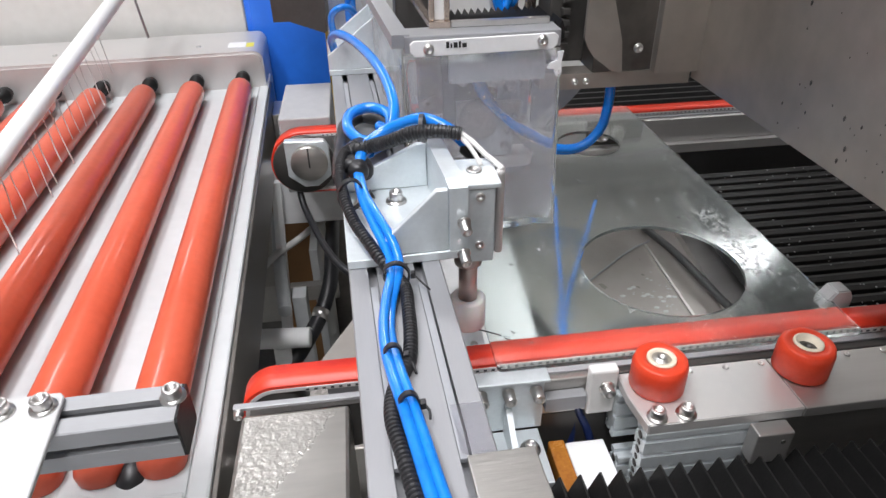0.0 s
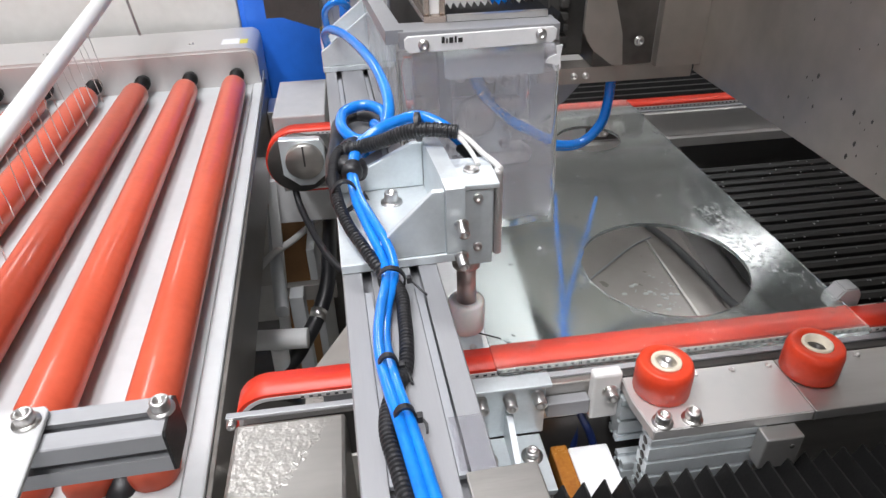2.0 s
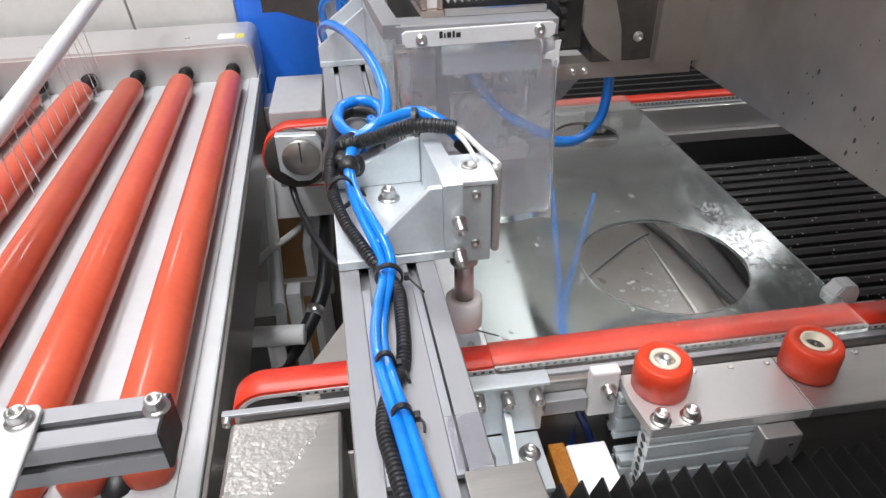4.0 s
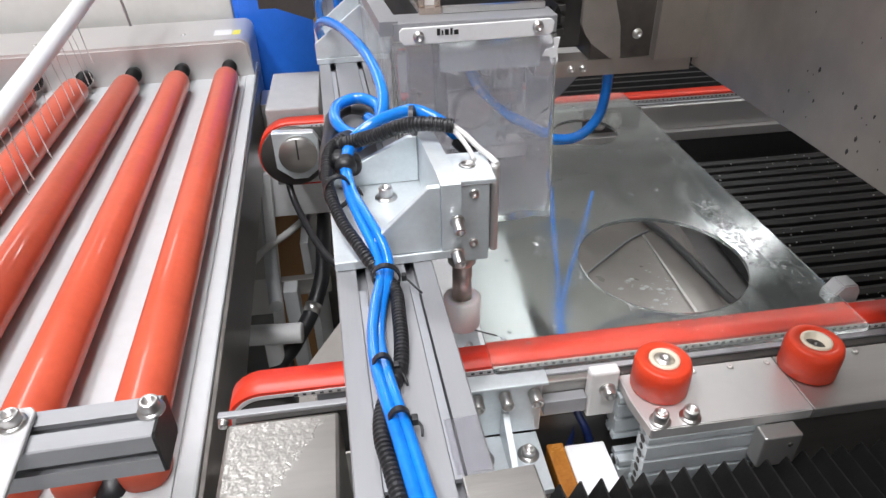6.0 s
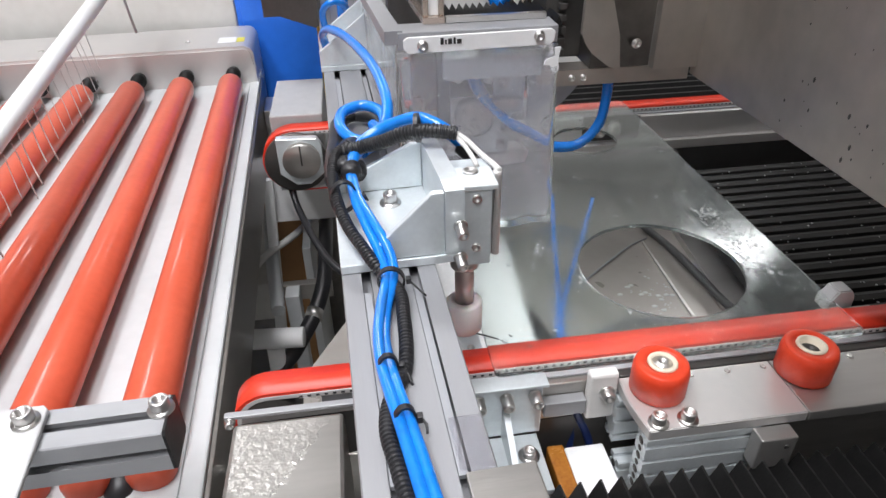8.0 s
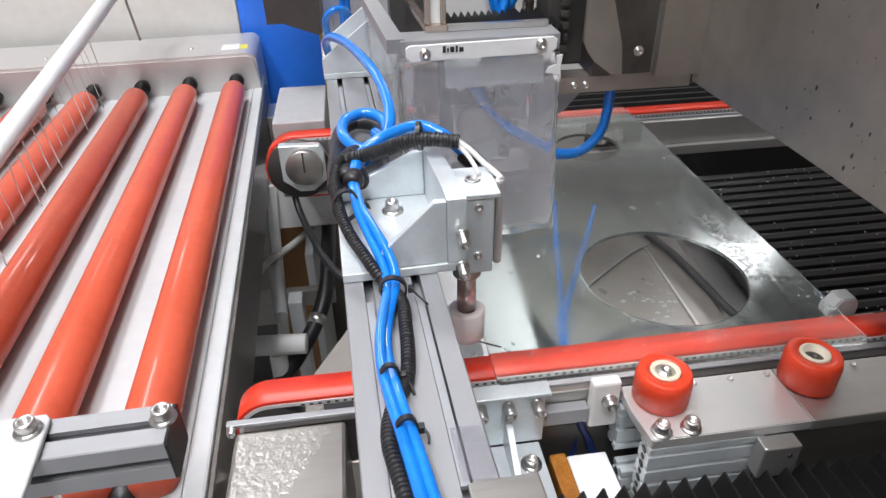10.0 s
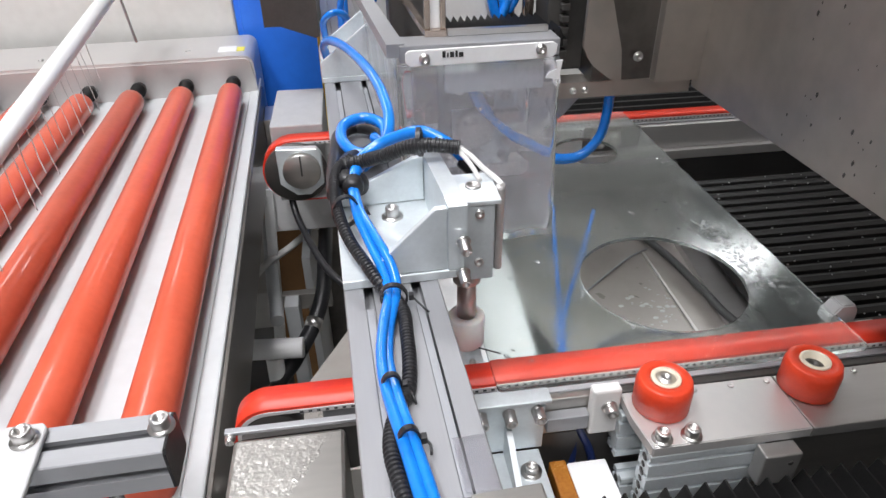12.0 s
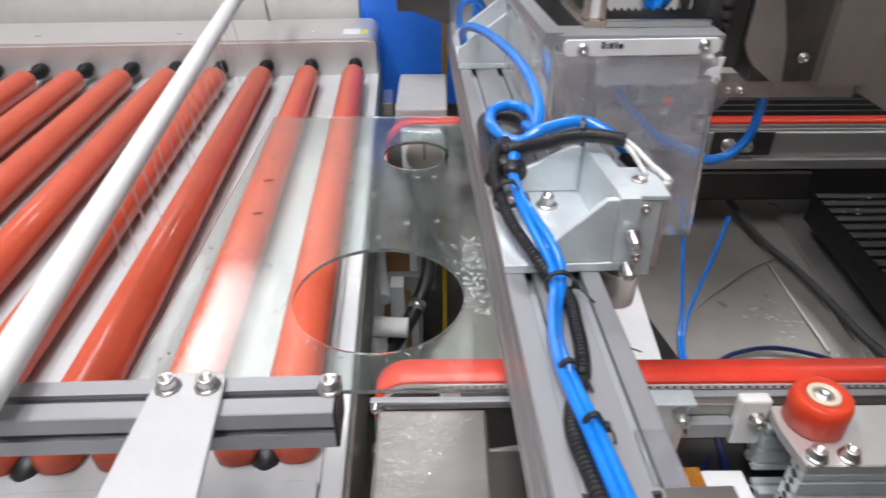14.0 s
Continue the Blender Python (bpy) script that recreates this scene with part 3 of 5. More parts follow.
hose("signal_wire", [(0.118, 0.594, 1.148), (0.128, 0.586, 1.142), (0.138, 0.574, 1.134), (0.146, 0.562, 1.130), (0.150, 0.548, 1.129)], 0.0026, "white", "white signal wire")
hose("signal_wire", [(0.116, 0.595, 1.146), (0.124, 0.582, 1.140), (0.130, 0.572, 1.132), (0.132, 0.562, 1.128)], 0.0022, "white")
bm = B()
rod(bm, (0.124, 0.606, 1.130), (0.136, 0.594, 1.121), 0.0085, 20)
part("fitting", bm, "black", hoses, "black push-in fitting")
for q, r in (((0.018, 0.600, 1.117), 0.010), ((0.024, 0.612, 1.112), 0.009), ((0.012, 0.615, 1.116), 0.009)):
    bm = B()
    lathe(bm, (q[0], q[1] - 0.010, q[2] - 0.004), (0.1, 1, 0.25), [(0, 0), (0, r * 0.85), (0.004, r), (0.010, r), (0.011, r * 0.8), (0.016, r * 0.8), (0.018, 0)], 18)
    part("fitting", bm, "black", hoses)


def zip_tie(c, d, r, tail, stretch=1.35):
    """A black cable tie round the bundle at c, running along d."""
    bm = B()
    d = Vector(d).normalized()
    m = Matrix.Translation(c) @ d.to_track_quat("Z", "X").to_matrix().to_4x4()
    n = 26
    rings = []
    for k in range(n):
        a = k * math.tau / n
        for rr, z in ((r, -0.002), (r + 0.0014, -0.002), (r + 0.0014, 0.002), (r, 0.002)):
            rings.append(bm.verts.new(m @ Vector((rr * math.cos(a) * stretch, rr * math.sin(a), z))))
    for k in range(n):
        for j in range(4):
            bm.faces.new((rings[4 * k + j], rings[4 * k + (j + 1) % 4], rings[4 * ((k + 1) % n) + (j + 1) % 4], rings[4 * ((k + 1) % n) + j]))
    bmesh.ops.recalc_face_normals(bm, faces=bm.faces)
    box(bm, c[0] + r * stretch - 0.0015, c[0] + r * stretch + 0.0025, c[1] - 0.0025, c[1] + 0.0025, c[2] - 0.004, c[2] + 0.0015, 0.0006)
    tie = part("cable_tie", bm, "black", hoses, "black nylon cable tie")
    bm = B()
    tube(bm, [Vector(c) + Vector((r * stretch, 0, 0)), Vector(c) + Vector((r * stretch + 0.004, -0.004, -0.003)), Vector(c) + Vector(tail)], 0.0009, 6)
    part("tail", bm, "black", tie)


zip_tie((0.044, 0.461, 1.084), (0.1, 1, 0.25), 0.0098, (0.026, -0.014, -0.008))
zip_tie((0.0345, 0.366, 1.0820), (-0.1, 1, 0), 0.0058, (0.015, -0.014, -0.006), 1.5)
zip_tie((0.0415, 0.319, 1.0820), (-0.15, 1, 0), 0.0058, (0.0125, -0.010, -0.005), 1.5)
zip_tie((0.084, 0.612, 1.148), (1, -0.25, 0.1), 0.0105, (0.016, 0.0, 0.004), 1.2)
zip_tie((0.010, 0.565, 1.106), (-0.2, 1, 0.3), 0.011, (0.018, 0.0, 0.004), 1.6)

# ---------------------------------------------------------------- belt conveyors
ZB = 0.940


def belt_loop(cx0, cx1, zc, r, thick):
    """Outline of a belt round two pulleys, outside and inside."""
    outer, inner = [], []
    for c, a0 in ((cx0, 90), (cx1, 270)):
        for a in range(0, 181, 5):
            ang = radians(a0 + a)
            outer.append((c + r * math.cos(ang), zc + r * math.sin(ang)))
            inner.append((c + (r - thick) * math.cos(ang), zc + (r - thick) * math.sin(ang)))
    return outer, inner


def loop_mesh(bm, outer, inner, y0, y1):
    n = len(outer)
    rows = [[bm.verts.new((x, y, z)) for x, z in pts] for pts, y in ((outer, y0), (outer, y1), (inner, y1), (inner, y0))]
    for a, b in ((0, 1), (1, 2), (2, 3), (3, 0)):
        for i in range(n):
            bm.faces.new((rows[a][i], rows[b][i], rows[b][(i + 1) % n], rows[a][(i + 1) % n])).smooth = a in (0, 2)
    bmesh.ops.recalc_face_normals(bm, faces=bm.faces)


def belt_conveyor(y0, y1, front, label, px, R=0.050, pitch=0.0080):
    """A toothed red belt on two pulleys with its rail; front: -1 when its outer side is towards smaller y."""
    t = thing("belt_conveyor", (0.5, (y0 + y1) / 2, 0.6), label, "conveyor", "toothed belt conveyors")
    front_side = R < 0.055
    out, inn = belt_loop(px, 1.5, ZB - R, R, 0.0035)
    bm = B()
    loop_mesh(bm, out, inn, y0, y1)
    belt = part("belt", bm, "belt", t, "smooth red polyurethane belt")
    bm = B()
    x = -0.05
    while x < 0.75:
        box(bm, x, x + pitch * 0.42, y0 - 0.0016, y1 + 0.0016, ZB - 0.0074, ZB - 0.0052, 0)
        x += pitch
    part("belt_teeth", bm, "teeth", belt, "dark row of belt teeth", label_kind="stuff")
    bm = B()
    box(bm, -0.05, 1.45, y0 - 0.0011, y1 + 0.0011, ZB - 0.0088, ZB - 0.0036, 0)
    part("tooth_band", bm, "band", belt, "pale toothed underside of the belt")
    bm = B()
    loop_mesh(bm, *belt_loop(px, 1.49, ZB - R, R - 0.0037, 0.0040), y0 - 0.0006, y1 + 0.0006)
    part("inner_band", bm, "band", belt)
    ye = y0 if front < 0 else y1
    bm = B()
    ya, yb = sorted((ye + front * 0.0015, ye + front * 0.010))
    box(bm, 0.11, 1.5, ya, yb, ZB - 0.012, ZB - 0.0095, 0.0006)
    part("guide_strip", bm, "alux", t)
    bm = B()
    box(bm, -0.03, 1.5, y0 + 0.002, y1 - 0.002, ZB - 0.034, ZB - 0.0090, 0.001)
    part("slide_bed", bm, "alux", t)
    bm = B()
    ya, yb = sorted((ye + front * 0.002, ye + front * 0.018))
    split = 0.262 if front_side else 1.5
    box(bm, 0.10, split, ya, yb, ZB - 0.060, ZB - 0.0125, 0.0015)
    part("side_rail", bm, "stainless" if front_side else "bright", t, "stainless side rail")
    if front_side:
        # Rail coloured dark from here on to stand in for the hood's shadow.
        bm = B()
        box(bm, split + 0.001, 1.5, ya, yb, ZB - 0.060, ZB - 0.0125, 0.0015)
        part("side_rail", bm, "darksteel", t, "side rail stretch coloured dark for the hood's shadow")
    bm = B()
    lathe(bm, (px, y0 + 0.001, ZB - R), (0, 1, 0), [(0, 0), (0, R - 0.011), (0.002, R - 0.009), (y1 - y0 - 0.004, R - 0.009), (y1 - y0 - 0.002, R - 0.011), (y1 - y0 - 0.002, 0)], 40)
    part("pulley", bm, "darksteel" if front_side else "stainless", t)
    return t


front_conv = belt_conveyor(0.4965, 0.5275, -1, "front belt conveyor with a red toothed belt", -0.079, 0.037)
rear_conv = belt_conveyor(1.138, 1.170, -1, "rear belt conveyor with a red belt and pulley cap", -0.088, 0.060)

# rear conveyor's bearing plate, cap and carrier box
bm = B()
prism(bm, [(-0.117, 0.935), (-0.047, 0.932), (-0.040, 0.92), (-0.040, 0.865), (-0.065, 0.845), (-0.090, 0.845), (-0.117, 0.868)], "y", 1.112, 1.1288)
bmesh.ops.bevel(bm, geom=list(bm.edges), offset=0.001, segments=1, affect="EDGES")
part("bearing_plate", bm, "zinc", rear_conv)
bm = B()
lathe(bm, (-0.076, 1.1115, 0.895), (0, -1, 0), [(0, 0), (0, 0.033), (0.010, 0.033), (0.012, 0.031), (0.012, 0)], 32)
cap = part("pulley_cap", bm, "stainless", rear_conv, "round pulley cap with a slot")
# Raised dark bar in place of the slot's shaded recess.
bm = B()
box(bm, -0.0775, -0.0745, 1.0986, 1.0994, 0.888, 0.926, 0.0003)
part("slot", bm, "darksteel", cap)
bm = B()
lathe(bm, (-0.088, 1.1372, 0.880), (0, -1, 0), [(0, 0), (0, 0.0565), (0.006, 0.0565), (0.008, 0.054), (0.008, 0)], 40)
part("pulley_flange", bm, "darksteel", rear_conv, "dark pulley flange")
bm = B()
box(bm, -0.130, -0.035, 1.18, 1.38, 0.80, 0.952, 0.003)
part("carrier_box", bm, "grey_plastic", rear_conv, "dull grey carrier box")
bm = B()
box(bm, 0.10, 1.5, 1.108, 1.120, 0.862, 0.880, 0.001)
part("ledge", bm, "bright", rear_conv, "bright protruding ledge")
bm = B()
box(bm, 0.10, 1.5, 1.1205, 1.1695, 0.858, 0.879, 0.002)
part("rail_body", bm, "bright", rear_conv)
# Black face in place of the deep shade below the rail.
bm = B()
box(bm, 0.10, 1.5, 1.1215, 1.1690, 0.790, 0.8575, 0.002)
part("dark_filler", bm, "teeth", rear_conv, "black face standing in for the dark void below the rail")
# Cover coloured dark along with that shaded void.
bm = B()
box(bm, 0.10, 0.63, 1.100, 1.1195, 0.806, 0.858, 0.002)
part("cover", bm, "darksteel", rear_conv)
for dx in (0.47, 0.50):
    screw(rear_conv, (dx, 1.118, 0.905), (0, -1, 0.1), r=0.009, head=0.014, washer=0.013)
bm = B()
box(bm, 0.44, 0.55, 1.1180, 1.1196, 0.885, 0.93, 0.0003)
part("clamp", bm, "darksteel", rear_conv)

# front conveyor's left end: lip plate, wet cover box
bm = B()
box(bm, -0.116, 0.10, 0.4735, 0.4805, ZB - 0.005, ZB - 0.001, 0.0008)
lip = part("lip_plate", bm, "alux", front_conv, "thin aluminium lip plate")
screw(lip, (-0.111, 0.4730, ZB - 0.006), (0, -1, 0), r=0.004, head=0.005, washer=0.005)
bm = B()
box(bm, -0.108, -0.008, 0.10, 0.470, 0.78, ZB - 0.006, 0.004)
part("cover_box", bm, "wet", front_conv, "steel cover wet with standing water")
bm = B()
prism(bm, [(-0.105, ZB - 0.022), (0.02, ZB - 0.020), (0.10, ZB - 0.020), (0.10, ZB - 0.06), (-0.06, ZB - 0.09), (-0.105, ZB - 0.05)], "y", 0.4835, 0.4945)
part("end_plate", bm, "darksteel", front_conv)

# Plate added to hide the return run and keep the underside dark.
bm = B()
box(bm, 0.10, 1.5, 0.4805, 0.4945, 0.78, 0.878, 0.001)
part("dark_filler", bm, "darksteel", front_conv, "dark plate added to hide the belt's return run")

bm = B()
box(bm, 0.092, 0.136, 0.5295, 0.566, 0.926, 0.931, 0.0008)
ep = part("stop_plate", bm, "zinc", front_conv, "small zinc plate under the stop")
bm = B()
lathe(bm, (0.124, 0.540, 0.931), (0, 0, 1), [(0, 0), (0, 0.004), (0.0012, 0.0036), (0.0012, 0)], 16)
part("rivet", bm, "steel", ep)
bm = B()
rod(bm, (0.126, 0.545, 0.9475), (0.151, 0.530, 0.9475), 0.0008, 8, 0.0002)
part("wire", bm, "black", ep, "short black wire by the stop")
# zinc angle that carries the front rail
angle = thing("rail_angle", (0.15, 0.45, 0.86), "zinc-plated angle bracket with socket screws and rib", "bracket")
bm = B()
box(bm, 0.100, 0.183, 0.4720, 0.4780, 0.870, 0.936, 0.001)
part("upright_plate", bm, "zinc", angle)
bm = B()
box(bm, 0.096, 0.1795, 0.404, 0.4715, 0.862, 0.869, 0.001)
part("base_plate", bm, "zinc", angle)
bm = B()
prism(bm, [(0.4715, 0.8695), (0.4715, 0.908), (0.4645, 0.908), (0.408, 0.876), (0.408, 0.8695)], "x", 0.143, 0.149)
part("rib", bm, "zinc", angle)
bm = B()
box(bm, 0.100, 0.187, 0.4665, 0.4860, 0.9365, 0.9405, 0.001)
part("top_flange", bm, "zinc", angle)
for sx in (0.119, 0.1465, 0.1745):
    screw(angle, (sx, 0.4717, 0.9235), (0, -1, 0), r=0.0060, head=0.013, washer=0.0064)
for sx in (0.121, 0.165):
    screw(angle, (sx, 0.4445, 0.869), (0, 0, 1), r=0.0068, head=0.007, washer=0.0105)
bm = B()
box(bm, 0.184, 0.226, 0.466, 0.4778, 0.896, 0.914, 0.001)
part("spacer_bar", bm, "alux", angle, "bright spacer bar")
bm = B()
box(bm, 0.05, 0.178, 0.36, 0.475, 0.60, 0.8615, 0.002)
part("pedestal", bm, "darksteel", angle)

# white sensor block
sens = thing("sensor_block", (0.235, 0.46, 0.90), "white plastic sensor block with a socket screw", "sensor")
bm = B()
box(bm, 0.227, 0.256, 0.4655, 0.4780, 0.886, 0.945, 0.003)
part("housing", bm, "white", sens)
screw(sens, (0.2445, 0.4653, 0.923), (0, -1, 0), r=0.0062, head=0.009, washer=0.008)

# amber and white block in the gap
blk = thing("support_block", (0.22, 0.41, 0.84), "white block with an amber resin strip", "block")
bm = B()
box(bm, 0.2085, 0.250, 0.404, 0.465, 0.79, 0.849, 0.002)
part("block", bm, "label", blk)
bm = B()
box(bm, 0.1905, 0.208, 0.404, 0.468, 0.79, 0.851, 0.002)
part("amber_strip", bm, "amber", blk, "amber resin strip")
bm = B()
tube(bm, [(0.218, 0.478, 0.90), (0.226, 0.482, 0.875), (0.240, 0.48, 0.84), (0.248, 0.47, 0.80)], 0.0045, 10)
part("cable", bm, "navy", blk, "navy cable")
bm = B()
tube(bm, [(0.228, 0.485, 0.90), (0.226, 0.486, 0.875), (0.222, 0.485, 0.84), (0.22, 0.48, 0.80)], 0.0055, 10)
part("cable", bm, "navy", blk)

# ---------------------------------------------------------------- guide wheels on their carrier
ZP = 0.931
carrier = thing("wheel_carrier", (0.40, 0.43, 0.84), "stainless plate on aluminium profile carrying guide wheels", "carrier")
bm = B()
prism(bm, [(0.257, 0.444), (0.258, 0.474), (0.415, 0.474), (0.4155, 0.405), (0.262, 0.405)], "z", ZP - 0.012, ZP)
bmesh.ops.bevel(bm, geom=list(bm.edges), offset=0.001, segments=2, affect="EDGES")
part("top_plate", bm, "bright", carrier)
# Duller steel past the joint stands in for the hood's shadow.
bm = B()
box(bm, 0.4163, 1.4, 0.405, 0.474, ZP - 0.0125, ZP - 0.0006, 0.001)
part("top_plate", bm, "mid", carrier)
bm = B()
prism(bm, [(a + 0.4155, b + ZP - 0.0525) for a, b in slot_outline(0.02, 0.08, 0.02, 0.005, 0.002, 0.009, 0.005)], "x", 0.262, 0.372)
part("profile", bm, "zinc", carrier, "cut end of aluminium profile")
bm = B()
prism(bm, [(a + 0.4685, b + ZP - 0.045) for a, b in slot_outline(0.02, 0.06, 0.02, 0.004, 0.002, 0.009, 0.005)], "x", 0.256, 0.371)
part("profile", bm, "zinc", carrier)
bm = B()
box(bm, 0.372, 1.4, 0.412, 0.470, ZP - 0.09, ZP - 0.013, 0.001)
part("carrier_bar", bm, "stainless", carrier)
bm = B()
box(bm, 0.362, 0.398, 0.388, 0.4045, ZP - 0.050, ZP - 0.011, 0.0015)
stop_b = part("clamp_block", bm, "mid", carrier, "small machined clamp block")
# Dark disc in place of a drilled hole's shade.
bm = B()
lathe(bm, (0.388, 0.3878, ZP - 0.022), (0, -1, 0), [(0, 0), (0, 0.0025), (0.0008, 0.0025), (0.0008, 0)], 12)
part("hole", bm, "darksteel", stop_b)
# Dark discs stand in for the shaded hollows of the cut ends.
for cy, cz, cr in ((0.4155, 0.0225, 0.0042), (0.4155, 0.0325, 0.0032), (0.4155, 0.0425, 0.0042), (0.4155, 0.0525, 0.0032), (0.4155, 0.0625, 0.0042), (0.4155, 0.0725, 0.0032), (0.4155, 0.0825, 0.0042), (0.4685, 0.025, 0.004), (0.4685, 0.035, 0.003), (0.4685, 0.045, 0.004), (0.4685, 0.055, 0.003), (0.4685, 0.065, 0.004)):
    bm = B()
    lathe(bm, (0.2617 if cy < 0.47 else 0.2557, cy, ZP - cz), (-1, 0, 0), [(0, 0), (0, cr), (0.0004, cr), (0.0004, 0)], 16)
    part("bore_disc", bm, "darksteel", carrier)
for sx in (0.2735, 0.3015):
    screw(carrier, (sx, 0.414, ZP), r=0.0068, head=0.009, washer=0.0095)
for sx in (0.330, 0.368, 0.406, 0.462, 0.5, 0.54):
    bm = B()
    lathe(bm, (sx, 0.4665, ZP), (0, 0, 1), [(0, 0), (0, 0.0032), (0.0015, 0.003), (0.0015, 0.0015), (0.0006, 0.0012), (0.0006, 0)], 12)
    part("screw", bm, "steel", carrier)


def guide_wheel(x, y, hole):
    """A red polyurethane guide wheel on a pale hub."""
    t = thing("guide_wheel", (x, y, ZP), "red polyurethane guide wheel on a pale hub", "wheel", "guide wheels")
    z0, z1, r = ZP + 0.0005, ZP + 0.0345, 0.0262
    bm = B()
    lathe(bm, (x, y, z0), (0, 0, 1), [(0, 0), (0, r - 0.002), (0.0015, r), (0.026, r), (0.033, r - 0.0018), (0.034, r - 0.0035), (0.034, 0.0145), (0.031 if not hole else 0.015, 0.0142), (0.031 if not hole else 0.015, 0)], 44)
    part("tyre", bm, "wheel", t)
    bm = B()
    lathe(bm, (x, y, z0 + 0.0312), (0, 0, 1), [(-0.016 if hole else 0, 0), (-0.016 if hole else 0, 0.0139), (0.0034, 0.0139), (0.004, 0.013), (0.004, 0.0105 if hole else 0.0095), (0.0015 if not hole else -0.014, 0.0098), (0.0015 if not hole else -0.014, 0)], 32)
    hub = part("hub", bm, "cream", t, "cream plastic hub")
    # In open hubs a wide dark screw stands in for the recess's shade.
    bm = B()
    zz = z0 + (0.032 if not hole else 0.0262)
    lathe(bm, (x, y, zz), (0, 0, 1), [(0, 0), (0, 0.0096), (0.0015, 0.0094), (0.0015, 0.006), (0.0035, 0.0055), (0.0035, 0.003), (0.0015, 0.0028), (0.0015, 0)], 24)
    part("axle_screw", bm, "darksteel" if hole else "steel", hub)
    return t


guide_wheel(0.2895, 0.4545, False)
guide_wheel(0.4395, 0.4545, True)
guide_wheel(0.5895, 0.4545, True)

bm = B()
prism(bm, [(a + 0.4500, b + 0.815) for a, b in slot_outline(0.02, 0.06, 0.02, 0.005, 0.002, 0.009, 0.005)], "x", 0.258, 1.3)
lowp = solid("lower_profile", bm, "zinc", "bare aluminium profile under the wheel carrier", "profile")
# The hollows' shade is put on as dark discs here too.
for cz, cr in ((0.795, 0.0042), (0.805, 0.003), (0.815, 0.0042), (0.825, 0.003), (0.835, 0.0042)):
    bm = B()
    lathe(bm, (0.2577, 0.4500, cz), (-1, 0, 0), [(0, 0), (0, cr), (0.0004, cr), (0.0004, 0)], 16)
    part("bore_disc", bm, "darksteel", lowp)

# ---------------------------------------------------------------- bellows


def bellows_x(name, x0, x1, pitch, y0, y1, zlow, zhigh, label):
    """Folded cover that stretches along x: sharp folds across it."""
    t = thing(name, ((x0 + x1) / 2, (y0 + y1) / 2, zlow - 0.06), label, "bellows", "folded way covers")
    n = int((x1 - x0) / pitch)
    for k in range(n):
        bm = B()
        a = x0 + k * pitch
        prism(bm, [(a, zlow), (a + pitch * 0.45, zhigh), (a + pitch * 0.55, zhigh), (a + pitch, zlow), (a + pitch, zlow - 0.05), (a, zlow - 0.05)], "y", y0, y1)
        part("fold", bm, "rubber", t)
    return t


near_bellows = bellows_x("near_bellows", 0.130, 0.95, 0.0192, 0.05, 0.392, 0.869, 0.892, "black folded way cover in front of the wheels")
left_bellows = bellows_x("near_bellows", -0.075, -0.01, 0.0192, 0.20, 0.345, 0.935, 0.955, "short black folded cover beside the beam foot")

deck = thing("deck_bellows", (0.9, 0.8, 0.78), "wide black folded way cover flecked with water", "bellows", "folded way covers")
py = 0.0258
for k in range(20):
    a = 0.535 + k * py
    bm = B()
    prism(bm, [(a, 0.832), (a + py * 0.20, 0.8445), (a + py * 0.55, 0.8465), (a + py * 0.86, 0.8440), (a + py, 0.832), (a + py, 0.79), (a, 0.79)], "x", 0.575 + 0.0018 * k, 1.35)
    part("fold", bm, "deck", deck)
bm = B()
rr = random.Random(7)
for k in range(150):
    x, y = rr.uniform(0.60, 0.95), rr.uniform(0.56, 1.04)
    r = rr.uniform(0.0008, 0.0020)
    bmesh.ops.create_icosphere(bm, subdivisions=1, radius=r, matrix=Matrix.Translation((x, y, 0.8485)) @ Matrix.Diagonal((1, 1, 0.5, 1)))
part("water_drops", bm, "jet", deck, "scattered water drops", label_kind="stuff")

# ---------------------------------------------------------------- pan under the glass
pan = thing("drip_pan", (0.3, 0.8, 0.74), "wet grey steel drip pan under the glass", "pan")
bm = B()
prism(bm, [(-0.085, 0.545), (1.38, 0.545), (1.38, 1.36), (-0.01, 1.36), (-0.01, 0.84), (-0.085, 0.70)], "z", 0.742, 0.750)
part("pan_floor", bm, "pan", pan)
bm = B()
prism(bm, [(0.60, 1.12), (0.72, 1.10), (0.60, 0.60), (0.545, 0.60)], "z", 0.7505, 0.764)
part("pan_ledge", bm, "mid", pan, "pale raised ledge in the pan")
bm = B()
box(bm, -0.128, 0.56, 0.53, 0.544, 0.70, 0.80, 0.002)
part("pan_wall", bm, "stainless", pan)
bm = B()
prism(bm, [(0.15, 0.56), (0.298, 0.58), (0.255, 0.80), (0.24, 0.86), (0.20, 0.86)], "z", 0.7505, 0.78)
part("splash_plate", bm, "rubber", pan, "dark plate standing in the pan")
bm = B()
prism(bm, [(0.09, 0.55), (0.226, 0.55), (0.250, 0.92), (0.09, 0.92)], "z", 0.80, 0.815)
part("bracket_plate", bm, "label", pan, "bright zinc plate below the stop")
bm = B()
rr = random.Random(11)
for k in range(46):
    x, y = rr.gauss(0.482, 0.022), rr.gauss(0.805, 0.034)
    r = rr.choice((0.0009, 0.0013, 0.002, 0.0036))
    bmesh.ops.create_icosphere(bm, subdivisions=2, radius=r, matrix=Matrix.Translation((x, y, 0.7505)) @ Matrix.Diagonal((1.3, 1, 0.2, 1)))
# Milky jet water puts the beads' sparkle into their colour.
part("puddle", bm, "jet", pan, "beads of standing water", label_kind="stuff")

bm = B()
prism(bm, [(0.516, 0.964), (0.519, 0.964), (0.512, 0.740), (0.507, 0.740)], "z", 0.7505, 0.754)
